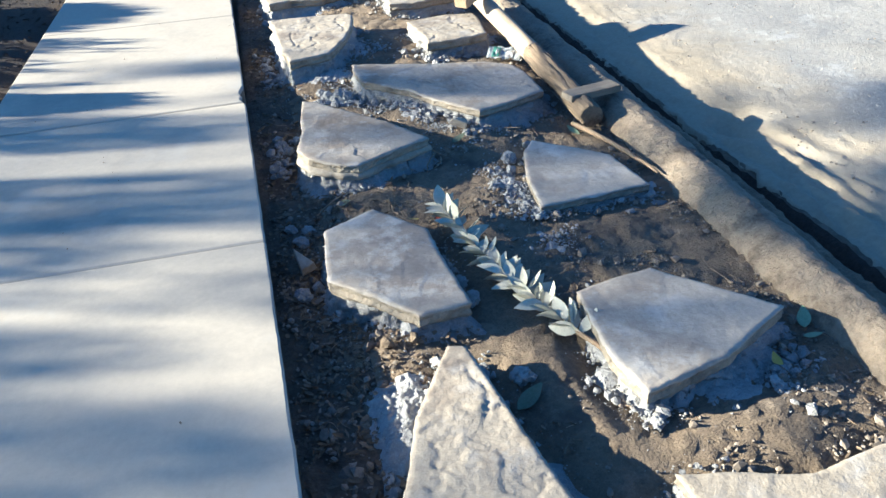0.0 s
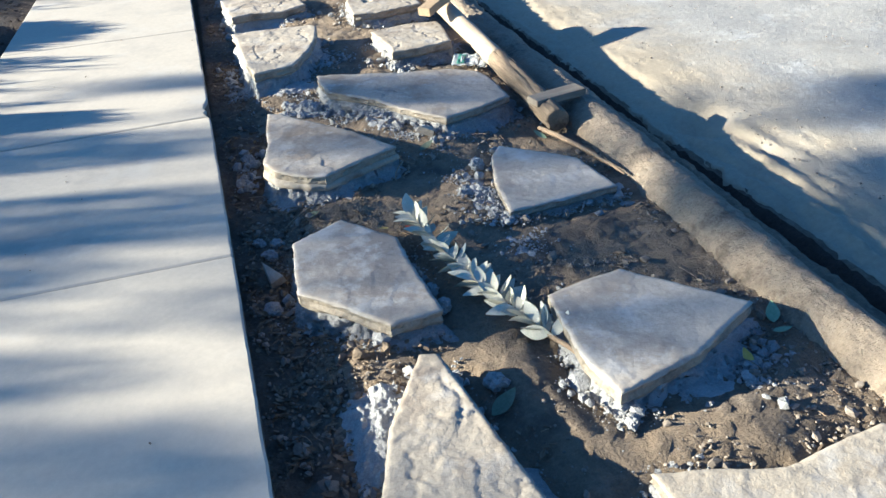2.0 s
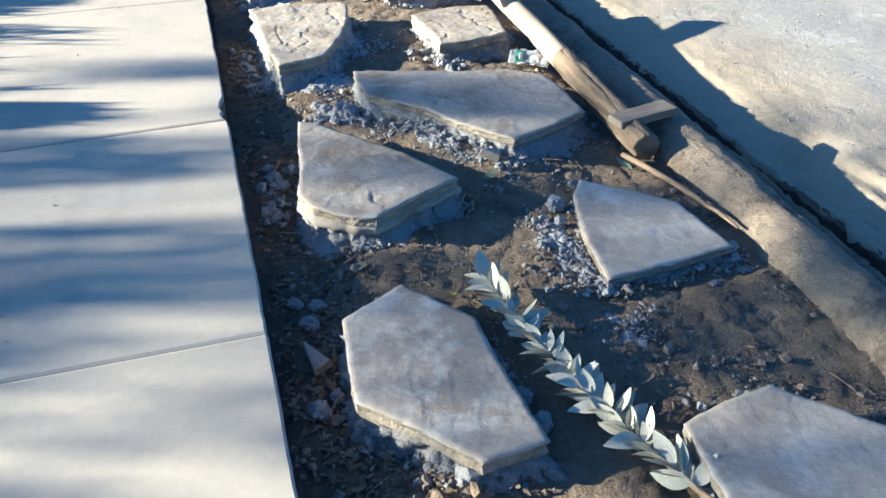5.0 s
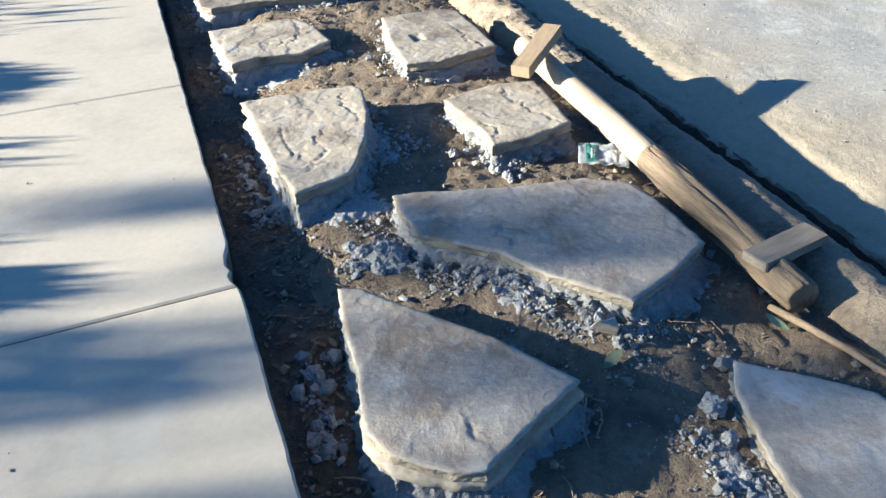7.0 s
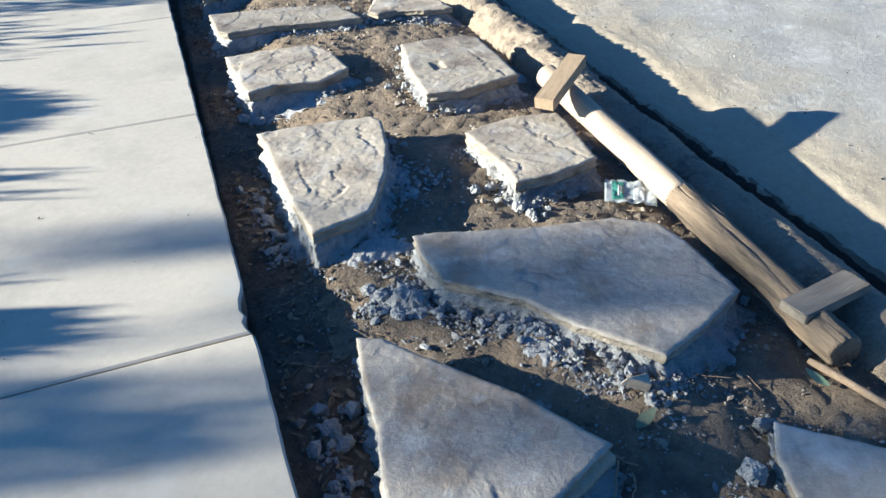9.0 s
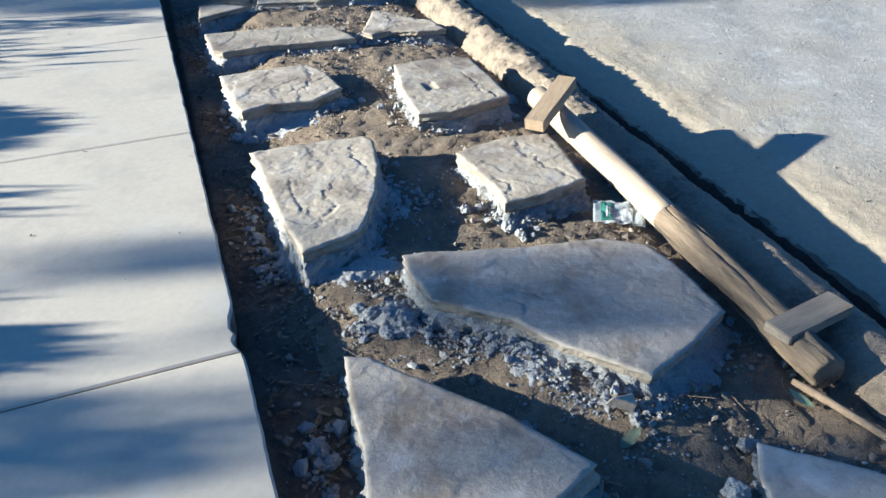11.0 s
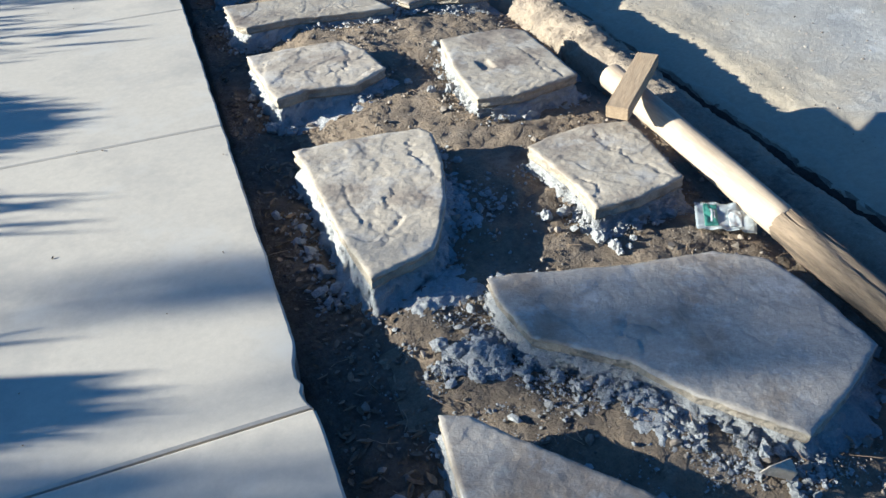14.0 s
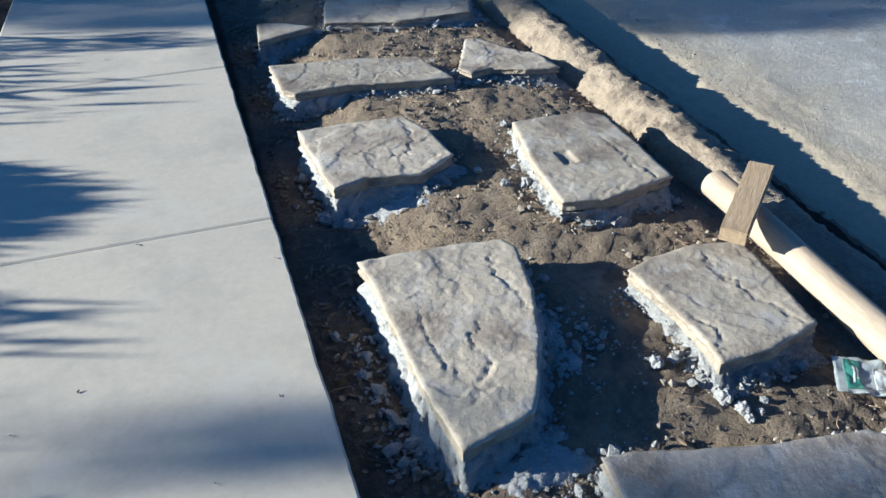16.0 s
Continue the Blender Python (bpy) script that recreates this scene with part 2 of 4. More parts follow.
# Stepping stones: corners of the top face, height of the top, roughness of the top, slope across.
STONES = {
    "s1": (((0.335, -1.005), (0.14, -1.6), (0.42, -1.75), (0.655, -1.62), (0.565, -1.035), (0.525, -0.77), (0.475, -0.755)), 0.105, 0.006, 0, "grey pointed flagstone with flaking top on crumbling mortar"),
    "s2": (((0.22, 0.0), (0.195, -0.32), (0.305, -0.425), (0.435, -0.58), (0.6, -0.565), (0.575, -0.275), (0.57, -0.095), (0.41, 0.11)), 0.1, 0.002, 0, "smooth pinkish grey flagstone with angular corners"),
    "s3": (((0.89, -0.925), (0.92, -1.075), (1.015, -1.05), (1.19, -0.995), (1.465, -0.83), (1.31, -0.66), (1.185, -0.54), (1.04, -0.56), (0.915, -0.6)), 0.09, 0.002, -0.03, "large smooth grey four-sided flagstone on lumpy mortar"),
    "s4": (((0.23, 1.0), (0.228, 0.88), (0.185, 0.665), (0.225, 0.57), (0.34, 0.475), (0.41, 0.45), (0.6, 0.56), (0.74, 0.635), (0.6, 0.87), (0.425, 1.08), (0.325, 1.205), (0.26, 1.23)), 0.12, 0.003, -0.02, "smooth grey flagstone with broken layered edge"),
    "s5": (((1.12, 0.51), (1.055, 0.275), (1.025, 0.02), (1.22, 0.045), (1.495, 0.085), (1.46, 0.38), (1.355, 0.48), (1.19, 0.61)), 0.04, 0.002, -0.03, "smooth pale grey flagstone set low in dirt"),
    "s6": (((0.555, 1.555), (0.575, 1.39), (0.775, 1.225), (0.86, 1.065), (0.96, 0.955), (1.03, 0.865), (1.225, 0.955), (1.41, 1.065), (1.41, 1.355), (1.39, 1.475), (1.25, 1.565), (0.995, 1.59), (0.805, 1.625), (0.64, 1.665), (0.56, 1.665)), 0.105, 0.003, -0.05, "very large mottled grey flagstone beside the post"),
    "s7": (((0.195, 2.525), (0.205, 2.29), (0.215, 2.04), (0.245, 1.765), (0.455, 1.83), (0.49, 1.88), (0.585, 2.08), (0.655, 2.305), (0.69, 2.525), (0.665, 2.585), (0.535, 2.605), (0.305, 2.615), (0.18, 2.61)), 0.15, 0.006, 0, "rough cleft grey flagstone narrowing to one end"),
    "s8": (((1.015, 2.08), (1.02, 1.935), (1.01, 1.85), (1.18, 1.855), (1.37, 1.91), (1.415, 2.26), (1.41, 2.34), (1.265, 2.38), (1.085, 2.36), (0.985, 2.32)), 0.13, 0.005, 0, "squarish tan flagstone with a ridged corner"),
    "s9": (((0.19, 3.26), (0.21, 3.14), (0.345, 3.185), (0.565, 3.155), (0.72, 3.26), (0.69, 3.495), (0.625, 3.66), (0.34, 3.68), (0.16, 3.675)), 0.12, 0.005, 0, "rough cleft grey flagstone with clipped corner"),
    "s10": (((0.97, 3.005), (0.96, 2.755), (1.135, 2.725), (1.425, 2.79), (1.435, 3.065), (1.43, 3.345), (1.365, 3.41), (1.175, 3.425), (1.035, 3.425)), 0.135, 0.004, 0, "rough rectangular flagstone with a chipped hollow"),
    "s11": (((0.17, 4.17), (0.215, 4.105), (0.485, 4.125), (0.75, 4.07), (0.985, 4.04), (0.895, 4.365), (0.62, 4.45), (0.33, 4.475), (0.15, 4.5)), 0.1, 0.005, 0, "long narrow rough grey flagstone"),
    "s12": (((1.045, 4.16), (1.085, 4.085), (1.205, 4.12), (1.355, 4.045), (1.53, 4.015), (1.505, 4.21), (1.385, 4.345), (1.295, 4.53), (1.21, 4.545)), 0.09, 0.006, 0, "small grey flagstone with notched edge"),
    "s13": (((0.145, 4.89), (0.335, 4.98), (0.475, 5.035), (0.315, 5.165), (0.175, 5.2)), 0.09, 0.002, 0, "small triangular grey flagstone"),
    "s14": (((0.935, 4.955), (1.4, 4.975), (1.495, 5.285), (1.1, 5.585), (0.685, 5.615), (0.6, 5.385), (0.545, 5.08)), 0.09, 0.004, 0, "long grey flagstone with thin layers"),
    "s15": (((0.9, -1.7), (1.2, -1.95), (1.62, -1.75), (1.455, -1.365), (1.285, -1.385), (1.16, -1.41), (1.09, -1.39), (0.985, -1.355), (0.865, -1.33)), 0.08, 0.003, 0, "broad tan flagstone with a wavy edge"),
}


def segment_distance(px, py, corners):
    """Distance from points to a polygon's outline, negative inside."""
    d = np.full(px.shape, 9.0)
    inside = np.zeros(px.shape, bool)
    n = len(corners)
    for i in range(n):
        (ax, ay), (bx, by) = corners[i], corners[(i + 1) % n]
        ex, ey = bx - ax, by - ay
        t = np.clip(((px - ax) * ex + (py - ay) * ey) / (ex * ex + ey * ey + 1e-9), 0, 1)
        d = np.minimum(d, np.hypot(px - ax - t * ex, py - ay - t * ey))
        cross = ((ay > py) != (by > py)) & (px < (bx - ax) * (py - ay) / (by - ay + 1e-12) + ax)
        inside ^= cross
    return np.where(inside, -d, d)


def smooth_step(a, b, x):
    t = np.clip((x - a) / (b - a), 0, 1)
    return t * t * (3 - 2 * t)


def ground_plain(x, y):
    """The ground's height before the fine relief; x and y are arrays."""
    z = 0.012 - 0.035 * smooth_step(0.9, 1.6, x)
    z = z - 0.035 * (1 - smooth_step(0.18, 0.46, x)) * (x > -0.3)
    z = z - 0.09 * np.exp(-((x - 1.985 - 0.015 * np.sin(y * 2.1)) / 0.05) ** 2)
    z = z - 0.07 * smooth_step(1.92, 2.02, x)
    z = z - 0.12 * smooth_step(2.07, 2.16, x)
    z = z - 0.10 * np.exp(-((x - 2.22) / 0.12) ** 2 - ((y - 0.78) / 0.16) ** 2) * (x < 2.1)
    z = np.where(x < -0.6, 0.0, z) + 0.07 * (1 - smooth_step(-1.32, -1.2, x))
    z = np.where((x > -1.2) & (x < -0.03), -0.06, z)
    z = z + 0.035 * np.exp(-((x - 1.2) / 0.3) ** 2 - ((y + 1.2) / 0.16) ** 2) + 0.03 * np.exp(-((x - 0.76) / 0.1) ** 2 - ((y + 0.95) / 0.35) ** 2)
    z = z + 0.04 * smooth_step(0.34, 0.58, x) * (1 - smooth_step(1.45, 1.6, x)) * smooth_step(1.2, 1.8, y)
    for px, py, wide, rise in ((0.78, 1.12, 0.17, 0.05), (0.95, 0.85, 0.14, 0.036), (0.4, 0.38, 0.16, 0.02), (0.33, -0.62, 0.12, 0.025), (0.31, 1.70, 0.15, 0.05)):
        z = z + rise * np.exp(-((x - px) ** 2 + (y - py) ** 2) / wide**2)
    return z


def ground_height(x, y):
    xa, ya = np.array([x], float), np.array([y], float)
    return float(ground_plain(xa, ya)[0]) + 0.014 * fractal(x * 5, y * 5, 3.0)


# ---- ground, one sheet to the horizon ----
def spread(lo, hi, step, far):
    core = list(np.arange(lo, hi + 1e-6, step))
    out, d = [], step
    while d < far:
        d *= 1.5
        out.append(d)
    return [lo - v for v in reversed(out)] + core + [hi + v for v in out]


def build_ground():
    xs, ys = spread(-0.1, 2.6, 0.022, 400), spread(-1.9, 6.6, 0.026, 400)
    gx, gy = np.meshgrid(xs, ys)
    z = ground_plain(gx, gy)
    near = (gx > -1.5) & (gx < 2.7) & (gy > -2) & (gy < 6.7)
    pit = np.full(gx.shape, 9.0)
    for corners, *_ in STONES.values():
        pit = np.minimum(pit, segment_distance(gx, gy, corners))
    z = z - 0.010 * (1 - smooth_step(0.02, 0.12, pit)) * near
    flat = z.ravel().copy()
    for i, (x, y, ok) in enumerate(zip(gx.ravel(), gy.ravel(), near.ravel())):
        if ok and x > -0.1:
            flat[i] += 0.014 * fractal(x * 5, y * 5, 3.0) + 0.012 * fractal(x * 27, y * 27, 7.0, 3, 0.6)
    n = len(xs)
    verts = np.stack([gx.ravel(), gy.ravel(), flat], 1)
    faces = [(j * n + i, j * n + i + 1, (j + 1) * n + i + 1, (j + 1) * n + i) for j in range(len(ys) - 1) for i in range(n - 1)]
    ob = mesh_from("ground", verts, faces, DIRT)
    ob.data.materials.append(MULCH_AND_TRENCH)
    ob.data.materials.append(SHADED_HUMUS)
    for p in ob.data.polygons:
        # The trench floor's shade is put into colour with the bed's near-black material.
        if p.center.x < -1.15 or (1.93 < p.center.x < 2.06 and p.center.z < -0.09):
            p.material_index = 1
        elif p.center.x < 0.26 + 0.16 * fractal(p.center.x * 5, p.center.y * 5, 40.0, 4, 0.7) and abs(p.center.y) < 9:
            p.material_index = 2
    return tagged(ob, "bare brown dirt with fine gravel and clods", "ground", kind="structure")


build_ground()


def build_road():
    """Worn pale road with a broken, sand-covered edge beside the trench."""
    xs = [0.0, 0.01, 0.025] + list(np.arange(0.04, 0.6, 0.018)) + list(np.arange(0.6, 3.2, 0.05)) + [3.6, 4.2, 5.0, 6.0]
    ys = list(np.arange(-3.0, 9.0, 0.035))
    ys = [-40, -20, -10, -6] + ys + [10, 14, 24, 60]
    verts, faces = [], []
    for y in ys:
        edge = 2.06 + 0.025 * fractal(y * 1.7, 4.2) + 0.025 * fractal(y * 9, 1.0) + 0.02 * fractal(y * 30, 3.0, 0, 2)
        for i, dx in enumerate(xs):
            x = edge + dx
            eroded = 1 - float(smooth_step(0.45, 0.95, np.array(y)))
            bank = max(0.0, 1 - dx / (0.28 + 0.26 * eroded + 0.06 * fractal(y * 2, 7.0)))
            hole = math.exp(-(((x - 2.27) / 0.12) ** 2) - ((y - 0.76) / 0.13) ** 2)
            ripple = fractal(x * 15 + 0.6 * y, y * 2.5, 3, 4, 0.6)
            z = -0.055 - 0.05 * bank - 0.085 * hole + 0.010 * fractal(x * 2, y * 2, 9) + 0.003 * fractal(x * 17, y * 17, 5, 3) + bank * (0.018 * fractal(x * 16, y * 8, 3, 5, 0.6) + (0.008 + 0.03 * eroded) * ripple)
            verts.append((x, y, z if i else -0.22))
    n = len(xs)
    for j in range(len(ys) - 1):
        for i in range(n - 1):
            faces.append((j * n + i, j * n + i + 1, (j + 1) * n + i + 1, (j + 1) * n + i))
    ob = mesh_from("road", verts, faces, ROAD)
    return tagged(ob, "pale worn road surface dusted with sand", "road", kind="structure")


build_road()


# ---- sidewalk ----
# Free edge of the panels: stuck soil plus its shade, both in the colour.
SHADED_SIDE = material("shaded_soiled_edge", ((0.13, 0.10, 0.075), (0.08, 0.064, 0.05), (0.19, 0.155, 0.12)), 9, 60, 0.95, 0.9, 130, 0.006, stain=(0.30, 0.265, 0.21), stain_scale=7.0, coarse_bump=0.01)


def build_sidewalk():
    """Cast panels with tooled joints between them; the free edge is slightly ragged."""
    root = tagged(new("sidewalk"), "light grey concrete sidewalk cast in square panels", "sidewalk", kind="structure")
    joints = [-6.1, -4.57, -3.05, -1.524, 0.0, 1.39, 3.048, 4.572, 6.1, 7.62, 9.14]

    def edge(y):
        x = 0.02 - 0.0165 * y + 0.004 * fractal(y * 6, 2.0) + 0.002 * fractal(y * 40, 8.0, 0, 2)
        return x - 0.024 * math.exp(-(((y - 1.5) / 0.1) ** 4)) * (0.9 + 0.5 * fractal(y * 30, 1.0))

    for a, b in zip(joints[:-1], joints[1:]):
        gap = 0.004
        ys = [a + gap * (0.3 if a != 1.39 else 1), a + 0.012] + list(np.arange(a + 0.03, b - 0.025, 0.03)) + [b - 0.012, b - gap * (0.3 if b != 1.39 else 1)]
        rows, faces = [], []
        for j, y in enumerate(ys):
            e = edge(y)
            lip = 0.004 if j in (0, len(ys) - 1) else 0.0
            skew = -0.04 if (a == 1.39 and j < 2) or (b == 1.39 and j >= len(ys) - 2) else 0.0
            for x, z in ((e - 0.006, -0.10), (e - 0.003, 0.078), (e - 0.001, 0.093), (e - 0.008, 0.1), (e - 0.1, 0.1), (e - 0.4, 0.1), (e - 0.7, 0.1), (-1.19, 0.1), (-1.21, 0.1), (-1.22, 0.092), (-1.222, -0.1)):
                rows.append((x, y + skew * (e - x) / 1.2 * 0.9, z - lip if z > 0.07 else z))
        n = 11
        for j in range(len(ys) - 1):
            for i in range(n - 1):
                faces.append((j * n + i, (j + 1) * n + i, (j + 1) * n + i + 1, j * n + i + 1))
        faces.append(tuple(range(n)))
        faces.append(tuple(reversed(range((len(ys) - 1) * n, len(ys) * n))))
        slab = mesh_from("panel", rows, faces, CONCRETE, root, smooth=False)
        slab.data.materials.append(SHADED_SIDE)
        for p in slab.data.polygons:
            # Low faces of the free edge get the colour with shade in it.
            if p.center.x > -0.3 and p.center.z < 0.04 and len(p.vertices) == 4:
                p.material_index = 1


build_sidewalk()


# ---- stepping stones on mortar ----
def resample(corners, step):
    out = []
    n = len(corners)
    for i in range(n):
        (ax, ay), (bx, by) = corners[i], corners[(i + 1) % n]
        k = max(1, round(math.hypot(bx - ax, by - ay) / step))
        out += [(ax + (bx - ax) * j / k, ay + (by - ay) * j / k) for j in range(k)]
    return out


# Cracks and split ledges in the tops, as bent lines.
CRACKS = {key: () for key in STONES}
CRACKS["s1"] = (((0.50, -0.88), (0.525, -0.98), (0.50, -1.05)), ((0.41, -1.09), (0.356, -1.11), (0.348, -1.18), (0.374, -1.21)), ((0.547, -1.33), (0.588, -1.27)))
CRACKS["s4"] = (((0.43, 0.61), (0.42, 0.56), (0.436, 0.517)),)
CRACKS["s6"] = (((0.80, 1.36), (0.86, 1.356), (0.906, 1.29)), ((0.80, 1.30), (0.854, 1.28), (0.832, 1.25)))
CRACKS["s7"] = (((0.588, 2.51), (0.575, 2.42), (0.595, 2.32), (0.604, 2.22)), ((0.435, 2.20), (0.39, 2.13), (0.424, 2.04), (0.37, 1.98), (0.355, 1.95)), ((0.31, 1.90), (0.36, 1.937), (0.41, 1.934)), ((0.302, 2.32), (0.278, 2.21), (0.306, 2.03)))
CRACKS["s8"] = (((1.255, 2.31), (1.235, 2.23), (1.26, 2.154), (1.296, 2.01), (1.339, 1.908)), ((1.05, 2.05), (1.077, 1.99), (1.035, 1.89)))
CRACKS["s9"] = (((0.604, 3.557), (0.59, 3.42), (0.54, 3.33), (0.47, 3.318)), ((0.28, 3.40), (0.374, 3.394), (0.42, 3.346)), ((0.59, 3.216), (0.66, 3.29), (0.71, 3.28)))
CRACKS["s10"] = (((1.31, 3.16), (1.336, 3.02), (1.31, 2.885)), ((1.37, 2.864), (1.365, 2.80), (1.326, 2.75)), ((1.124, 2.74), (1.24, 2.80)))
CRACKS["s11"] = (((0.284, 4.14), (0.44, 4.161), (0.606, 4.16)), ((0.585, 4.13), (0.666, 4.227), (0.83, 4.14), (0.96, 4.14)))


def crack_relief(lines, x, y):
    """Height change at a point by the cracks near it: a groove with one side standing higher."""
    x, y = x + 0.022 * fractal(x * 24, y * 24, 3.0, 4), y + 0.022 * fractal(x * 24, y * 24, 8.0, 4)
    total = 0.0
    for line in lines:
        near, side = 9.0, 1.0
        for (ax, ay), (bx, by) in zip(line[:-1], line[1:]):
            ex, ey = bx - ax, by - ay
            t = min(1.0, max(0.0, ((x - ax) * ex + (y - ay) * ey) / (ex * ex + ey * ey)))
            d = math.hypot(x - ax - t * ex, y - ay - t * ey)
            if d < near:
                near, side = d, (1.0 if ex * (y - ay) - ey * (x - ax) < 0 else -1.0)
        if near < 0.12:
            total += 0.0016 * side * math.exp(-near / 0.025) - 0.0034 * (0.85 + 0.5 * noise.noise((x * 20, y * 20, 2.0))) * math.exp(-((near / 0.0065) ** 2))
    return total


def build_stone(key, corners, top, relief, slope, label):
    root = tagged(new("stepping_stone"), label, "stepping stone", "stepping stones beside the sidewalk")
    cx, cy = sum(c[0] for c in corners) / len(corners), sum(c[1] for c in corners) / len(corners)
    seed = sum(map(ord, key)) * 0.37
    loop = resample(corners, 0.012)
    n = len(loop)

    def shifted(x, y, amount, freq, z):
        """A point moved towards or from the stone's middle by noise."""
        r = math.hypot(x - cx, y - cy) + 1e-6
        k = 1 + amount * fractal(x * freq + seed, y * freq, z, 3) / r
        return cx + (x - cx) * k, cy + (y - cy) * k

    def surface(x, y):
        rise = slope * (x - cx)
        warp = 0.022 * fractal(x * 9, y * 9, seed + 4, 3)
        raw = fractal((x + warp) * 2.4 + seed, (y + warp) * 2.4, seed, 4, 0.42) * 1.8 - 2.6 * (x - cx)
        ledge = math.floor(raw) + min(1.0, (raw - math.floor(raw)) * 34)
        chips = fractal((x - warp) * 8 + seed, (y + warp) * 8, seed + 9, 4, 0.55) * 1.9
        rise += relief * 0.24 * (math.floor(chips) + min(1.0, (chips - math.floor(chips)) * 12))
        if key == "s10":
            rise -= 0.012 * float(smooth_step(1.085, 1.095, np.array(x)) * (1 - smooth_step(1.135, 1.15, np.array(x))) * smooth_step(3.0, 3.01, np.array(y)) * (1 - smooth_step(3.10, 3.12, np.array(y))))
        rise += relief * 0.5 * 2.6 * (x - cx)
        rise += crack_relief(CRACKS[key], x, y)
        return top + rise + relief * 0.5 * ledge + (0.0008 + 0.08 * relief) * fractal(x * 13, y * 13, seed, 3, 0.5)

    rings = []
    thick = {"s1": 0.05, "s2": 0.06, "s3": 0.058}.get(key, 0.048 if top > 0.118 else 0.040) + 0.005 * math.sin(seed)
    for drop, out, wob, freq in ((thick, -0.010, 0.010, 14), (thick * 0.75, 0.0, 0.008, 18), (thick * 0.5, -0.005, 0.01, 20), (thick * 0.2, -0.001, 0.006, 22), (0.005, 0.0, 0.004, 24), (0.001, -0.004, 0.004, 24)):
        ring = []
        for x, y in loop:
            x2, y2 = shifted(x, y, wob, freq, drop * 60 if drop > 0.006 else 0.3)
            r = math.hypot(x2 - cx, y2 - cy) + 1e-6
            x2, y2 = cx + (x2 - cx) * (r + out) / r, cy + (y2 - cy) * (r + out) / r
            ring.append((x2, y2, surface(x, y) - drop))
        rings.append(ring)
    verts = [v for ring in rings for v in ring]
    faces = [(a * n + i, a * n + (i + 1) % n, (a + 1) * n + (i + 1) % n, (a + 1) * n + i) for a in range(len(rings) - 1) for i in range(n)]
    rim = [(v[0], v[1]) for v in rings[-1]]
    xs, ys = np.array([p[0] for p in rim]), np.array([p[1] for p in rim])
    gx, gy = np.meshgrid(np.arange(xs.min(), xs.max(), 0.0075), np.arange(ys.min(), ys.max(), 0.0075))
    gx = gx + np.where(np.arange(gx.shape[0])[:, None] % 2, 0.00375, 0.0)
    keep = segment_distance(gx, gy, rim) < -0.008
    flat = [Vector(p) for p in rim] + [Vector((float(a), float(b))) for a, b in zip(gx[keep], gy[keep])]
    pts, _, tris, origin, *_ = geometry.delaunay_2d_cdt(flat, [(k, (k + 1) % n) for k in range(n)], [], 1, 1e-6)
    base = (len(rings) - 1) * n
    index = {}
    for k, p in enumerate(pts):
        if origin[k] and origin[k][0] < n:
            index[k] = base + origin[k][0]
        else:
            index[k] = len(verts)
            verts.append((p.x, p.y, surface(p.x, p.y)))
    faces += [tuple(index[k] for k in tri) for tri in tris]
    faces.append(tuple(reversed(range(n))))
    slab = mesh_from("slab", verts, faces, MOTTLED if key in ("s4", "s6") else PALE if key in ("s2", "s3", "s5") else STONE, root)
    slab.data.materials.append(EDGE)
    for p in slab.data.polygons:
        p.use_smooth = p.index >= 4 * n
        p.material_index = 1 if p.index < 3 * n else 0

    if key in ("s4", "s14"):
        # a thin split layer showing below the slab on one side
        lower = []
        for drop, out in ((thick + 0.022, 0.016), (thick + 0.012, 0.024), (thick - 0.004, 0.02), (thick - 0.012, -0.02)):
            for x, y in loop:
                r = math.hypot(x - cx, y - cy) + 1e-6
                o = out * (1 - float(smooth_step(cy - 0.15, cy + 0.1, np.array(y)))) - 0.012 + 0.012 * fractal(x * 14, y * 14, drop * 50, 3)
                lower.append((cx + (x - cx) * (r + o) / r, cy + (y - cy) * (r + o) / r, top + slope * (x - cx) - drop))
        mesh_from("lower_layer", lower, [(a * n + i, a * n + (i + 1) % n, (a + 1) * n + (i + 1) % n, (a + 1) * n + i) for a in range(3) for i in range(n)], STONE, root)

    # mortar bed: ragged, lumpy mass under the slab
    rings = []
    for level, out in ((-0.09, 0.085), (-0.03, 0.075), (0.0, 0.065), (0.07, 0.056), (0.14, 0.046), (0.22, 0.034), (0.32, 0.022), (0.42, 0.012), (0.54, 0.004), (0.66, -0.002), (0.76, -0.006), (0.84, -0.014), (0.92, -0.022), (1.0, -0.03), (1.0, -0.08)):
        ring = []
        for x, y in loop:
            g = ground_height(x, y) - 0.02
            under = top + slope * (x - cx) - thick + 0.004
            z = g + level if level < 0 else g + (under - g) * level
            r = math.hypot(x - cx, y - cy) + 1e-6
            # more mortar was squeezed out on the road side and the near side
            toe = 0.3 + 0.8 * float(smooth_step(-0.4, 0.5, np.array(((x - cx) * 0.7 - (y - cy) * 0.7) / r)))
            reach = (out * toe if out > 0 else out) * (1.0 + 1.5 * fractal(x * 6 + seed, y * 6, 2.0, 3))
            reach += (0.026 * fractal(x * 26, y * 26, z * 26, 5, 0.7) if level < 0.95 else 0.0)
            ring.append((cx + (x - cx) * (r + reach) / r, cy + (y - cy) * (r + reach) / r, z + (0.009 * fractal(x * 34, y * 34, level * 7, 3) if 0 <= level < 0.9 else 0)))
        rings.append(ring)
    verts = [v for ring in rings for v in ring]
    faces = [(a * n + i, a * n + (i + 1) % n, (a + 1) * n + (i + 1) % n, (a + 1) * n + i) for a in range(len(rings) - 1) for i in range(n)]
    mesh_from("mortar_bed", verts, faces, MORTAR, root, "rough grey mortar bed")


for key, (corners, top, relief, slope, label) in STONES.items():
    build_stone(key, corners, top, relief, slope, label)


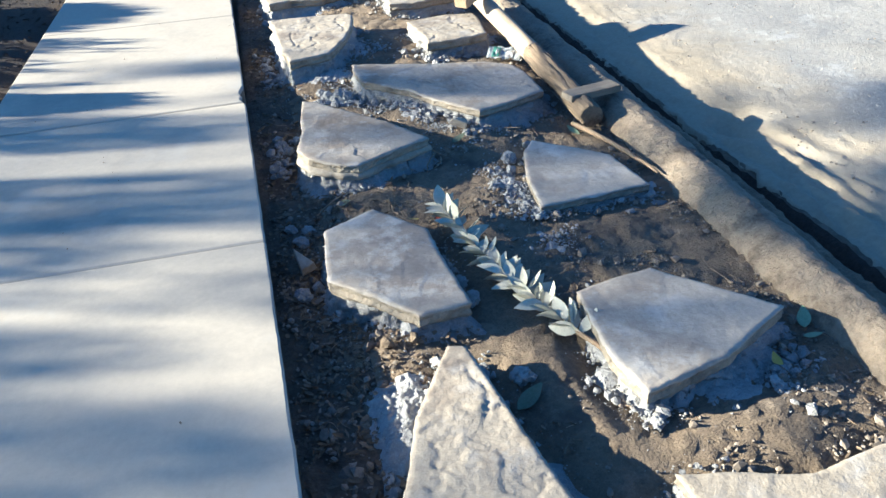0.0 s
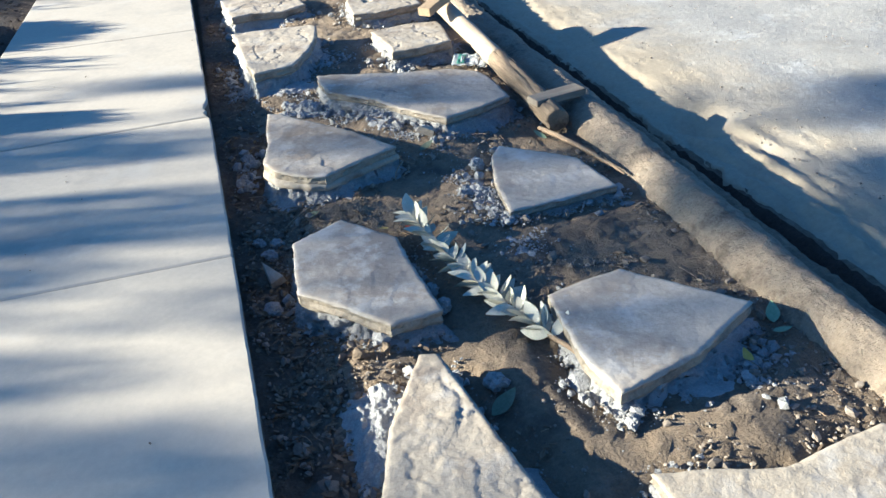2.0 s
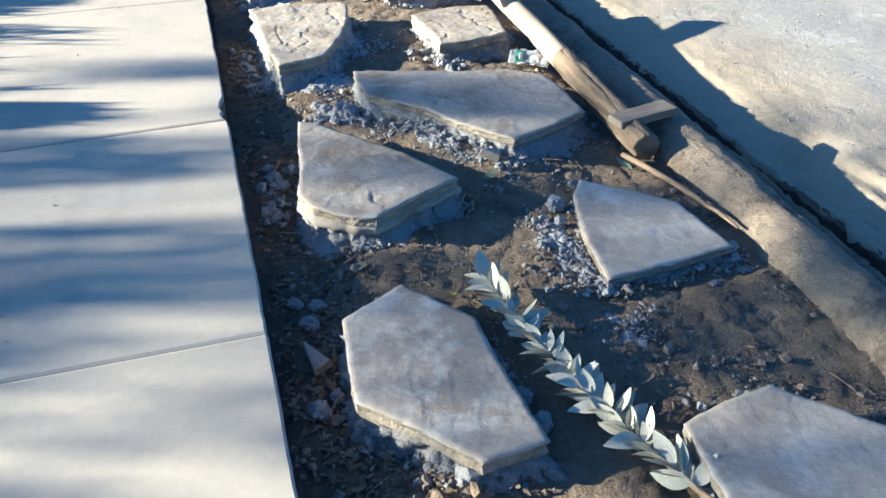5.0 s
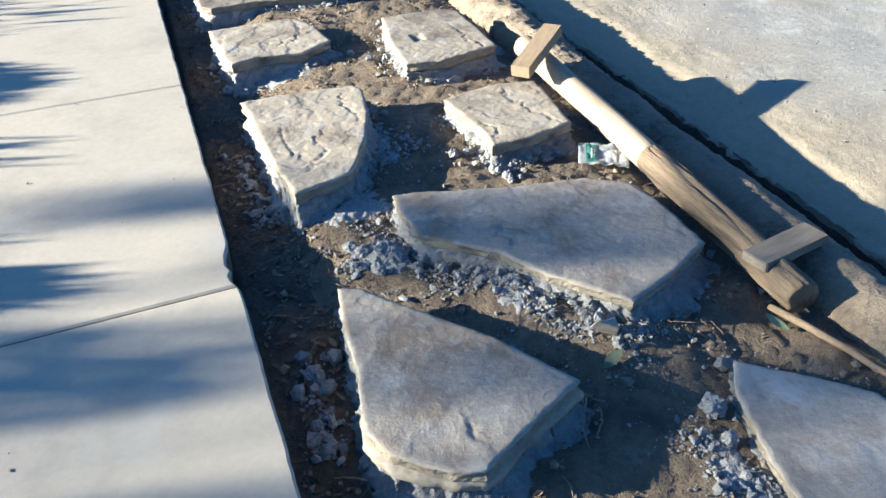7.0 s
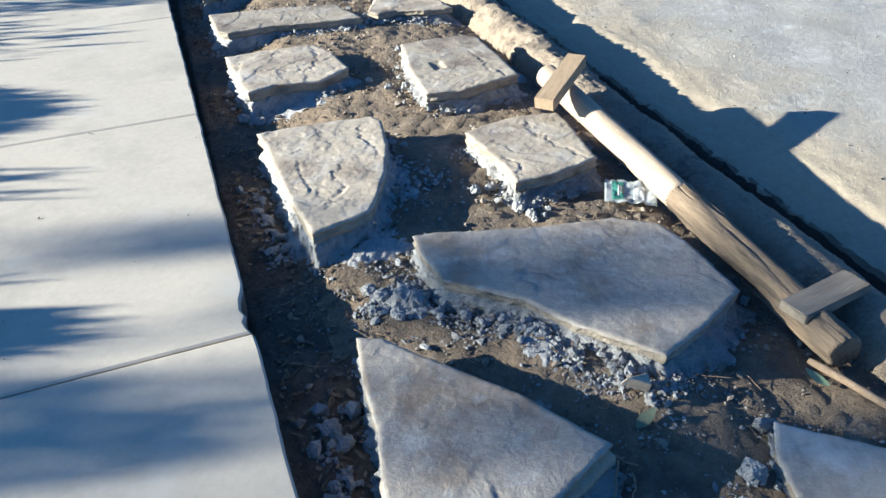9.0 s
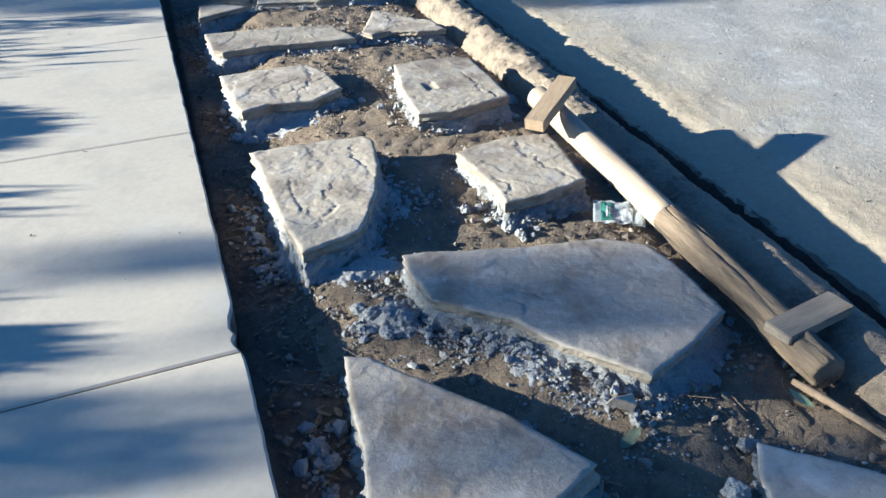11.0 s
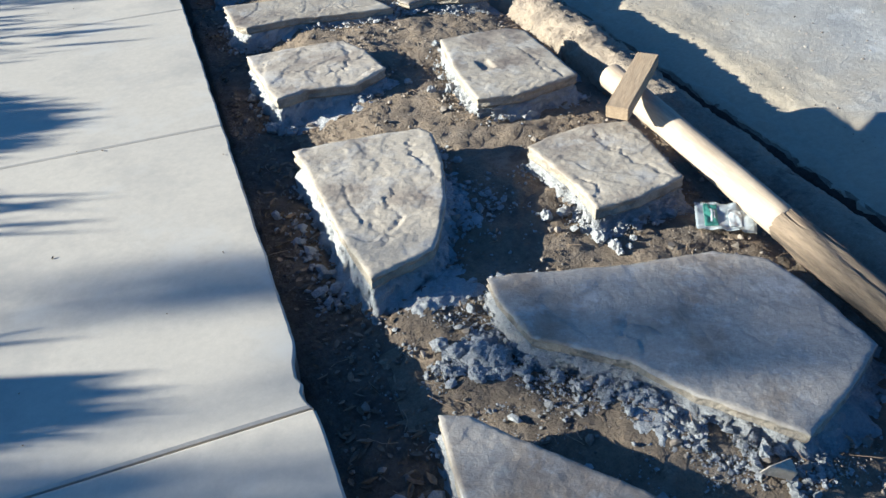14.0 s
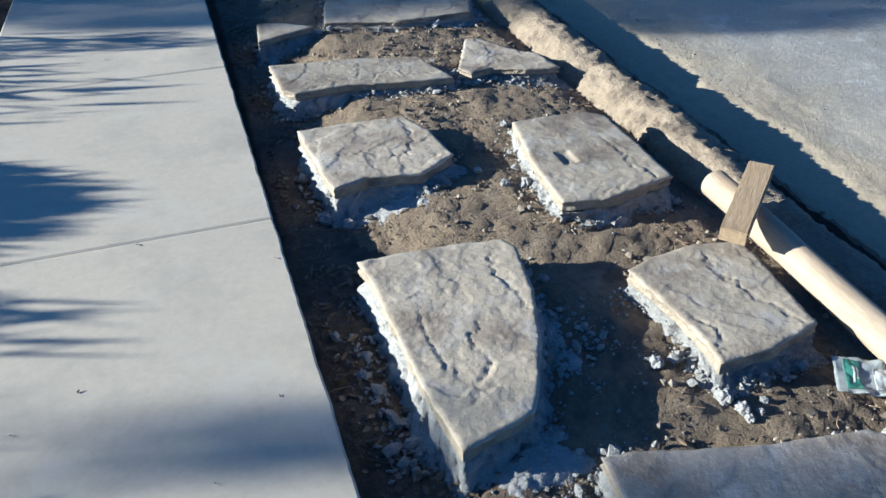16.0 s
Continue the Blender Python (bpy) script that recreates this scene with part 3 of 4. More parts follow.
# ---- edging logs ----
def build_log(y0, y1, cut=0.0):
    ys = list(np.arange(y0, y1, 0.012))
    k, verts, faces = 44, [], []
    for y in ys:
        wide = 0.115 + 0.03 * float(smooth_step(-0.5, 1.5, np.array(y))) + 0.012 * fractal(y * 2.5, 6.0)
        cx = 1.70 + 0.045 * float(smooth_step(-1.0, 1.5, np.array(y))) + 0.012 * fractal(y * 1.3, 2.0)
        low = -0.075 + 0.03 * float(smooth_step(2.5, 3.0, np.array(y)))
        end = min(1.0, 0.78 + (y - y0) * 3, 0.78 + (y1 - y) * 3)
        for i in range(k):
            a = 2 * math.pi * i / k
            c, s = math.cos(a), math.sin(a)
            rough = 0.5 + 0.5 * float(smooth_step(1.6, 3.0, np.array(y)))
            r = 1 + rough * (0.13 * fractal(c * 1.6, y * 3.0, s * 1.6, 4) + 0.10 * fractal(c * 5, y * 22, s * 5, 5, 0.65))
            verts.append((cx + wide * end * c * r, y, low + 0.145 * end * s * r))
    n = len(ys)
    faces = [(j * k + i, j * k + (i + 1) % k, (j + 1) * k + (i + 1) % k, (j + 1) * k + i) for j in range(n - 1) for i in range(k)]
    faces += [tuple(range(k)), tuple(reversed(range((n - 1) * k, n * k)))]
    return tagged(mesh_from("edging_log", verts, faces, BARK), "long rough edging log caked with dry dirt", "edging log", "edging logs along the road")


build_log(-4.0, 4.02)
build_log(4.0, 9.0)


# ---- wooden post with two cleats ----
def along(a, b, radius, k=20, step=0.03, wobble=0.04, freq=4.0, seed=0.0, split=0.0):
    """A round timber from a to b with bevelled ends."""
    a, b = Vector(a), Vector(b)
    length = (b - a).length
    turn = (b - a).to_track_quat("Z", "Y").to_matrix().to_4x4()
    ds = [0.0, 0.0, 0.006] + list(np.arange(step, length - step * 0.5, step)) + [length - 0.006, length, length]
    fs = [0.0, 0.9, 1.0] + [1.0] * (len(ds) - 6) + [1.0, 0.9, 0.0]
    verts, faces = [], []
    for d, f in zip(ds, fs):
        for i in range(k):
            t = 2 * math.pi * i / k
            c, s = math.cos(t), math.sin(t)
            r = radius * f * (1 + wobble * fractal(c * 1.3 + seed, s * 1.3, d * freq, 3) + 0.015 * fractal(c * 7 + seed, s * 7, d * 2, 2) - split * max(0.0, fractal(c * 3.5 + seed, s * 3.5, d * 1.6, 3)))
            verts.append(tuple(Matrix.Translation(a) @ turn @ Vector((r * c, r * s, d))))
    for j in range(len(ds) - 1):
        for i in range(k):
            faces.append((j * k + i, j * k + (i + 1) % k, (j + 1) * k + (i + 1) % k, (j + 1) * k + i))
    return verts, faces


def board(a, b, width, thick, tilt=0.0):
    """A sawn board from a to b, bevelled, slightly worn."""
    a, b = Vector(a), Vector(b)
    bm = bmesh.new()
    bmesh.ops.create_cube(bm, size=1.0)
    length = (b - a).length
    x = (b - a).normalized()
    z = Vector((0, 0, 1))
    y = z.cross(x).normalized()
    z = x.cross(y)
    m = Matrix((x, y, z)).transposed().to_4x4()
    m.translation = (a + b) / 2
    bm.transform(Matrix.Diagonal((length, width, thick, 1)))
    bmesh.ops.bevel(bm, geom=bm.edges[:], offset=0.003, segments=2, affect="EDGES")
    bmesh.ops.subdivide_edges(bm, edges=[e for e in bm.edges if e.calc_length() > length * 0.6], cuts=6)
    for v in bm.verts:
        v.co += Vector((0.003 * fractal(v.co.y * 30, v.co.z * 30, 3), 0.002 * fractal(v.co.x * 14, 0, v.co.z * 8), 0.002 * fractal(v.co.x * 9, v.co.y * 9, 1)))
    bm.transform(m @ pose(0, 0, 0, tilt, 0, 0))
    return bm


post = tagged(new("wooden_post"), "weathered round wooden post lying down with two nailed cleats", "wooden post")
v, f = along((1.533, 1.592, 0.091), (1.508, 2.66, 0.165), 0.053, seed=2.0)
mesh_from("shaft", v, f, WOOD, post, "bleached smooth wooden shaft")
v, f = along((1.525, 0.745, 0.05), (1.535, 1.60, 0.09), 0.057, k=56, step=0.015, wobble=0.10, freq=7.0, seed=5.0, split=0.3)
mesh_from("butt", v, f, BUTT, post, "dark weathered butt with bark remains")
part("cleat", board((1.31, 2.265, 0.216), (1.59, 2.53, 0.272), 0.085, 0.05), PLANK, post, smooth=False)
part("cleat", board((1.462, 0.90, 0.098), (1.728, 0.95, 0.104), 0.095, 0.032), PLANK_OLD, post, smooth=False)


# ---- rubble, pebbles, twigs and litter ----
RNG = random.Random(7)
ICO = None


def ico_shape():
    global ICO
    if ICO is None:
        bm = bmesh.new()
        bmesh.ops.create_icosphere(bm, subdivisions=1, radius=1.0)
        ICO = ([v.co.copy() for v in bm.verts], [tuple(v.index for v in f.verts) for f in bm.faces])
        bm.free()
    return ICO


def lump(verts, faces, centre, size, squash=0.75, rough=0.48):
    """Adds one angular crumb to the lists."""
    vs, fs = ico_shape()
    turn = Euler((RNG.uniform(0, 6), RNG.uniform(0, 6), RNG.uniform(0, 6))).to_matrix()
    stretch = Vector((RNG.uniform(0.7, 1.3), RNG.uniform(0.7, 1.3), RNG.uniform(0.6, 1.0)))
    base = len(verts)
    for v in vs:
        p = turn @ Vector((v.x * stretch.x, v.y * stretch.y, v.z * stretch.z)) * (1 + RNG.uniform(-rough, rough))
        verts.append((centre[0] + p.x * size, centre[1] + p.y * size, centre[2] + p.z * size * squash))
    faces += [tuple(base + i for i in f) for f in fs]


def under_stone(x, y, margin=0.0):
    for corners, *_ in STONES.values():
        if min(c[0] for c in corners) < x < max(c[0] for c in corners) and min(c[1] for c in corners) < y < max(c[1] for c in corners):
            inside, (ax, ay) = False, corners[-1]
            for bx, by in corners:
                if (ay > y) != (by > y) and x < (bx - ax) * (y - ay) / (by - ay) + ax:
                    inside = not inside
                ax, ay = bx, by
            if inside:
                return True
    return False


def scatter(name, spots, sizes, mat, label, category, sink=0.2):
    verts, faces = [], []
    for x, y in spots:
        size = sizes[0] + (sizes[1] - sizes[0]) * RNG.random() ** 2 if RNG.random() < 0.93 else RNG.uniform(sizes[1], sizes[1] * 2.2)
        lump(verts, faces, (x, y, ground_height(x, y) + size * (0.6 - sink)), size)
    return tagged(mesh_from(name, verts, faces, mat, smooth=False), label, category, kind="stuff")


def spots_along(points, width, count):
    out = []
    while len(out) < count:
        i = RNG.randrange(len(points) - 1)
        (ax, ay), (bx, by) = points[i], points[i + 1]
        t = RNG.random()
        x, y = ax + (bx - ax) * t + RNG.gauss(0, width), ay + (by - ay) * t + RNG.gauss(0, width)
        if fractal(x * 7, y * 7, 31.0, 2) > -0.12 and not under_stone(x, y, 0.005) and 0.05 < x < 1.6:
            out.append((x, y))
    return out


def spots_round_stones(count, width):
    out = []
    keys = list(STONES)
    while len(out) < count:
        corners = STONES[RNG.choice(keys)][0]
        i = RNG.randrange(len(corners))
        (ax, ay), (bx, by) = corners[i], corners[(i + 1) % len(corners)]
        t = RNG.random()
        x, y = ax + (bx - ax) * t + RNG.gauss(0, width), ay + (by - ay) * t + RNG.gauss(0, width)
        if fractal(x * 4, y * 4, 11.0, 2) > -0.1 and not under_stone(x, y, 0.0) and 0.04 < x < 1.62:
            out.append((x, y))
    return out


def spots_in(x0, x1, y0, y1, count, clump=0.0):
    out = []
    while len(out) < count:
        x, y = RNG.uniform(x0, x1), RNG.uniform(y0, y1)
        if fractal(x * 3, y * 3, 20.0, 3) > clump and not under_stone(x, y, 0.0):
            out.append((x, y))
    return out


TRAIL = [(0.36, 1.54), (0.45, 1.46), (0.66, 1.33), (0.8, 1.12), (0.9, 0.92), (1.02, 0.76)]
scatter("mortar_rubble", spots_along(TRAIL, 0.065, 1700), (0.0015, 0.008), MORTAR, "loose grey mortar crumbs between the flagstones", "rubble")
scatter("mortar_rubble", spots_round_stones(3200, 0.04), (0.0015, 0.008), MORTAR, "grey mortar crumbs round the flagstones", "rubble")
scatter("mortar_rubble", spots_along([(0.98, 0.42), (1.0, 0.2), (1.02, 0.0)], 0.06, 600), (0.0015, 0.008), MORTAR, "grey mortar crumbs beside a low flagstone", "rubble")
scatter("mortar_rubble", spots_along([(1.2, -1.1), (1.45, -0.93)], 0.05, 420), (0.002, 0.009), MORTAR, "grey mortar crumbs below a large flagstone", "rubble")
scatter("mortar_rubble", spots_round_stones(1100, 0.028), (0.005, 0.013), MORTAR, "broken lumps of grey mortar against the flagstones", "rubble")
scatter("mortar_rubble", spots_along([(0.09, 0.70), (0.13, 0.95), (0.17, 1.12)], 0.03, 170), (0.003, 0.014), MORTAR, "grey mortar lumps in the gap beside the sidewalk", "rubble")
scatter("mortar_rubble", spots_along([(0.14, 1.85), (0.15, 2.15), (0.11, 2.45)], 0.03, 160), (0.003, 0.012), MORTAR, "grey mortar crumbs beside a cleft flagstone", "rubble")
scatter("mortar_rubble", spots_along([(0.70, 1.95), (0.76, 2.3), (0.80, 2.0)], 0.06, 220), (0.002, 0.008), MORTAR, "grey mortar crumbs in the shade between flagstones", "rubble")
scatter("mortar_grit", spots_along(TRAIL, 0.11, 3400), (0.0008, 0.003), MORTAR, "powdery grey mortar grit between flagstones", "grit", -0.3)
scatter("mortar_grit", spots_along([(0.98, 0.45), (1.0, 0.2), (1.02, -0.05), (1.02, -0.2)], 0.06, 1300), (0.0008, 0.004), MORTAR, "powdery grey mortar grit beside a low flagstone", "grit", -0.6)
scatter("mortar_grit", spots_round_stones(3500, 0.06), (0.0008, 0.003), MORTAR, "powdery grey mortar grit round the flagstones", "grit", -0.3)
scatter("gravel", spots_in(0.03, 1.62, -1.6, 6.0, 5200, -0.15), (0.0015, 0.007), PEBBLE, "fine gravel and clods on the dirt", "gravel")
scatter("gravel", spots_in(0.03, 0.35, -1.6, 0.6, 1000, -0.3), (0.003, 0.009), PEBBLE, "clods and small stones along the sidewalk", "gravel")
scatter("gravel", spots_in(1.0, 1.6, -1.35, 0.2, 700, -0.1), (0.003, 0.008), PEBBLE, "gravel on the trodden dirt", "gravel")
scatter("soil_clod", spots_in(0.1, 0.5, -0.75, -0.5, 90, -0.5), (0.005, 0.012), DIRT, "brown clods of dug soil", "soil")


def grit(name, x0, x1, y0, y1, count, sizes, mat, label):
    verts, faces = [], []
    for _ in range(count):
        x, y = x0 + (x1 - x0) * RNG.random() ** 1.5, RNG.uniform(y0, y1)
        size = RNG.uniform(*sizes)
        lump(verts, faces, (x, y, -0.055 + 0.012 * fractal(x * 2, y * 2, 9)), size)
    return tagged(mesh_from(name, verts, faces, mat, smooth=False), label, "gravel", kind="stuff")


grit("road_grit", 2.34, 4.5, -1.0, 6.0, 900, (0.002, 0.007), PEBBLE, "loose grit on the road")


def litter(name, spots, mat, label, category, length, width, curl):
    """Small bent scraps: leaves or bark chips."""
    verts, faces = [], []
    for x, y, z in spots:
        m = Matrix.Translation((x, y, z)) @ Euler((RNG.uniform(-0.5, 0.5), RNG.uniform(-0.5, 0.5), RNG.uniform(0, 6.3))).to_matrix().to_4x4()
        l, w, c = RNG.uniform(*length), RNG.uniform(*width), RNG.uniform(-curl, curl)
        base = len(verts)
        for a, b in ((-1, 0), (-0.4, 0.8), (0.4, 0.9), (1, 0), (0.4, -0.9), (-0.4, -0.8)):
            verts.append(tuple(m @ Vector((a * l, b * w, c * l * (b * b + 0.6 * a * a)))))
        verts.append(tuple(m @ Vector((0, 0, -0.002))))
        faces += [(base + i, base + (i + 1) % 6, base + 6) for i in range(6)]
    ob = mesh_from(name, verts, faces, mat, smooth=False)
    solid = ob.modifiers.new("thickness", "SOLIDIFY")
    solid.thickness = 0.0008
    return tagged(ob, label, category, kind="stuff")


def on_dirt(spots):
    return [(x, y, ground_height(x, y) + 0.006) for x, y in spots]


litter("leaf_litter", on_dirt(spots_in(0.03, 0.3, -1.6, 5.5, 900, -0.3)), DEAD_LEAF, "dead leaf scraps along the sidewalk edge", "leaf litter", (0.006, 0.026), (0.003, 0.011), 0.5)
litter("leaf_litter", on_dirt(spots_in(0.06, 0.55, -0.95, 0.55, 620, -0.4)), DEAD_LEAF, "brown dead leaves and bark between sidewalk and flagstones", "leaf litter", (0.005, 0.019), (0.002, 0.008), 0.6)
litter("leaf_litter", on_dirt(spots_in(0.3, 1.6, -1.5, 5.5, 380, 0.05)), DEAD_LEAF, "dead leaf scraps on bare dirt", "leaf litter", (0.005, 0.018), (0.002, 0.007), 0.5)
litter("bark_chips", [(RNG.uniform(-3.2, -1.25), RNG.uniform(0.5, 7.5), 0.077 + RNG.uniform(0, 0.012)) for _ in range(2600)], MULCH_AND_TRENCH, "dark bark mulch chips in the bed", "mulch", (0.01, 0.035), (0.004, 0.012), 0.25)


def tube(points, radii, k=7):
    """Verts and faces of a bent round stem."""
    verts, faces = [], []
    pts = [Vector(p) for p in points]
    for i, p in enumerate(pts):
        ahead = (pts[min(i + 1, len(pts) - 1)] - pts[max(i - 1, 0)]).normalized()
        side = ahead.cross(Vector((0.3, 0.2, 1))).normalized()
        up = side.cross(ahead)
        for j in range(k):
            a = 2 * math.pi * j / k
            verts.append(tuple(p + (side * math.cos(a) + up * math.sin(a)) * radii[i]))
    n = len(pts)
    faces = [(i * k + j, i * k + (j + 1) % k, (i + 1) * k + (j + 1) % k, (i + 1) * k + j) for i in range(n - 1) for j in range(k)]
    faces += [tuple(reversed(range(k))), tuple(range((n - 1) * k, n * k))]
    return verts, faces


def bent(a, b, sag, count=9, wobble=0.01, seed=0.0):
    a, b = Vector(a), Vector(b)
    side = (b - a).cross(Vector((0, 0, 1))).normalized()
    return [a.lerp(b, i / (count - 1)) + side * (sag * math.sin(math.pi * i / (count - 1)) + wobble * fractal(i * 0.7, seed, 1.0, 2)) for i in range(count)]


def twigs(count):
    verts, faces = [], []
    for x, y in spots_in(0.06, 1.6, -1.5, 5.2, count, -0.1):
        a, l = RNG.uniform(0, 6.3), RNG.uniform(0.02, 0.09)
        z = ground_height(x, y) + 0.005
        p = bent((x, y, z), (x + l * math.cos(a), y + l * math.sin(a), z + RNG.uniform(0, 0.012)), RNG.uniform(-0.01, 0.01), 5)
        v, f = tube(p, [0.0012] * 5, 4)
        faces += [tuple(i + len(verts) for i in q) for q in f]
        verts += v
    return tagged(mesh_from("twigs", verts, faces, TWIG), "thin dry twigs scattered on dirt", "twigs", kind="stuff")


twigs(260)

stick = bent((1.45, 0.79, 0.012), (1.585, 0.20, 0.012), -0.02, 12, 0.006)
v, f = tube(stick, [0.009, 0.012, 0.011, 0.011, 0.010, 0.010, 0.009, 0.009, 0.008, 0.007, 0.006, 0.004], 9)
tagged(mesh_from("dry_stick", v, f, TWIG), "long pale dry stick lying beside the edging log", "stick")


for a, b, sag in (((0.765, 0.64), (0.70, 0.50), 0.012), ((0.78, 0.60), (0.735, 0.53), -0.01), ((0.75, 0.68), (0.81, 0.62), 0.006), ((0.34, 0.40), (0.22, 0.33), 0.01), ((0.18, 0.62), (0.10, 0.68), 0.008)):
    za, zb = ground_height(*a) + 0.02, ground_height(*b) + 0.008
    v, f = tube(bent((*a, za), (*b, zb), sag, 9, 0.005, a[0]), [0.0032 - 0.0002 * i for i in range(9)], 6)
    tagged(mesh_from("dry_twig", v, f, TWIG), "short dry brown stem lying on dirt beside a flagstone", "twig")


def chunk(x, y, size, mat=None, label="pale lump of broken mortar on dirt", squash=0.8):
    """One broken lump with facets and pits."""
    bm = bmesh.new()
    bmesh.ops.create_icosphere(bm, subdivisions=3, radius=1.0)
    seed = x * 7.1 + y * 3.3
    for v in bm.verts:
        d = v.co.normalized()
        r = 1 + 0.45 * fractal(d.x * 1.3 + seed, d.y * 1.3, d.z * 1.3, 4, 0.6)
        v.co = Vector((d.x * r * size, d.y * r * size * 0.85, d.z * r * size * squash))
    bm.transform(pose(x, y, ground_height(x, y) + size * squash * 0.55, 0, 0, seed * 90))
    return tagged(part("mortar_chunk", bm, mat or MORTAR, smooth=False), label, "mortar chunk", "broken mortar lumps")


for x, y, size in ((1.0, 1.80, 0.026), (1.03, 1.755, 0.022), (1.03, 1.72, 0.015), (0.90, 1.98, 0.024), (1.10, 1.76, 0.012), (1.07, 1.73, 0.011), (0.37, 1.55, 0.024), (0.40, 1.51, 0.026), (0.46, 1.47, 0.04), (0.50, 1.44, 0.034),
                   (0.36, 1.46, 0.017), (0.43, 1.40, 0.016), (0.58, 1.40, 0.022), (0.62, 1.32, 0.02), (0.11, 0.25, 0.024), (0.175, 0.22, 0.026), (0.14, 0.14, 0.028), (0.12, -0.22, 0.03), (0.17, -0.17, 0.02), (0.55, -0.80, 0.032),
                   (0.66, -0.86, 0.034), (0.63, -0.45, 0.028), (0.62, -0.35, 0.024), (0.20, 2.65, 0.022), (0.14, 3.5, 0.024), (0.17, 3.15, 0.03), (0.24, 3.08, 0.026), (0.13, 1.05, 0.028), (0.16, 0.98, 0.022), (0.10, 0.85, 0.018),
                   (0.80, 3.2, 0.018), (0.86, 3.05, 0.02), (1.05, 0.50, 0.034), (1.03, 0.40, 0.022), (0.93, -1.12, 0.02), (1.30, 1.86, 0.018), (0.76, 2.45, 0.016), (1.05, 3.55, 0.018), (1.34, 3.48, 0.02)):
    chunk(x, y, size)


def remnant(points, height, label):
    """A broken ridge of set mortar left standing in the dirt."""
    bm = bmesh.new()
    bmesh.ops.create_grid(bm, x_segments=60, y_segments=60, size=0.5)
    (x0, y0), (x1, y1) = points
    for v in bm.verts:
        u, w = v.co.x * 2, v.co.y * 2
        x, y = (x0 + x1) / 2 + v.co.x * (x1 - x0), (y0 + y1) / 2 + v.co.y * (y1 - y0)
        rim = max(abs(u), abs(w)) + 0.35 * fractal(x * 9, y * 9, 2.0, 3)
        lift = max(0.0, 1 - rim ** 4) * (0.6 + 0.4 * math.cos(u * 2)) + 0.22 * fractal(x * 30, y * 30, 5.0, 5, 0.65)
        v.co = Vector((x, y, ground_height(x, y) - 0.025 + height * lift))
    return tagged(part("mortar_remnant", bm, MORTAR), label, "mortar")


remnant(((0.20, -1.15), (0.44, -0.68)), 0.05, "ridge of lumpy grey mortar standing beside a flagstone")
remnant(((0.62, 0.92), (0.92, 1.27)), 0.026, "thin grey mortar powder spilled between two flagstones")
remnant(((0.36, 1.36), (0.56, 1.58)), 0.04, "lumpy heap of broken grey mortar")
remnant(((0.88, 0.02), (1.08, 0.50)), 0.026, "thin spill of grey mortar on dirt")
remnant(((1.08, -0.33), (0.93, -0.05)), 0.026, "flat patch of dried grey mortar")
remnant(((0.24, 1.66), (0.60, 1.88)), 0.036, "rough grey mortar spread at the foot of a flagstone")
remnant(((0.58, 1.92), (0.76, 2.40)), 0.028, "rough grey mortar spread beside a flagstone")
remnant(((0.16, 3.02), (0.66, 3.22)), 0.034, "rough grey mortar spread under a flagstone edge")
remnant(((1.02, -1.13), (1.44, -0.92)), 0.024, "lumpy grey mortar below a large flagstone")
remnant(((1.66, -0.54), (1.78, -0.42)), 0.03, "pale patch of dried mortar on the log")


def shard(x, y, size, turn, label):
    bm = bmesh.new()
    bmesh.ops.create_cone(bm, cap_ends=True, segments=3, radius1=size, radius2=size * 0.85, depth=0.035)
    bmesh.ops.bevel(bm, geom=bm.edges[:], offset=0.003, segments=1, affect="EDGES")
    bm.transform(pose(x, y, ground_height(x, y) + 0.03, 18, -14, turn) @ Matrix.Diagonal((0.65, 1.4, 1, 1)))
    return tagged(part("stone_shard", bm, STONE, smooth=False), label, "stone shard")


shard(0.135, -0.04, 0.055, 20, "small triangular grey stone shard leaning in dirt")
shard(0.93, 0.83, 0.04, 80, "thin tan stone flake under a flagstone")


litter("leaf_litter", [(RNG.uniform(-1.15, -0.02), RNG.uniform(-1.5, 5.5), 0.103) for _ in range(30)], DEAD_LEAF, "tiny dead leaf scraps on the sidewalk", "leaf litter", (0.002, 0.007), (0.0015, 0.004), 0.3)
# A small pebble-coloured lump stands in for a pit in the concrete.
chunk(-0.29, 3.55, 0.011, PEBBLE, "small dark lump standing in for a pit in the sidewalk").location.z += 0.075


# ---- leaves and the fallen branch ----
def leaf_mesh(length, width, curl, fold):
    """A lance-shaped blade with a folded midrib."""
    verts, faces = [], []
    for i in range(8):
        t = i / 7
        w = width * math.sin(math.pi * min(1, t * 0.96 + 0.02)) ** 0.8 * (1 - 0.35 * t)
        z = curl * length * (t * t - 0.3 * t)
        verts += [(t * length, -w, z + fold * w), (t * length, 0, z), (t * length, w, z + fold * w)]
    for i in range(7):
        a = i * 3
        faces += [(a, a + 3, a + 4, a + 1), (a + 1, a + 4, a + 5, a + 2)]
    me = bpy.data.meshes.new("leaf")
    me.from_pydata(verts + [(x, y, z - 0.0012) for x, y, z in verts], [], faces + [tuple(v + 24 for v in reversed(q)) for q in faces])
    me.update()
    for p in me.polygons:
        p.use_smooth = True
    return me


LEAVES = [leaf_mesh(0.105, 0.023, c, f) for c, f in ((0.25, 0.3), (-0.2, 0.5), (0.4, 0.2), (0.1, 0.6))]
for me in LEAVES:
    me.materials.append(LEAF)


def leaf(me, m, parent=None):
    ob = new("leaf", me)
    ob.matrix_basis = m
    ob.parent = parent
    return ob


branch = tagged(new("leafy_branch"), "cut leafy branch with dried grey-green leaves on dirt", "branch")
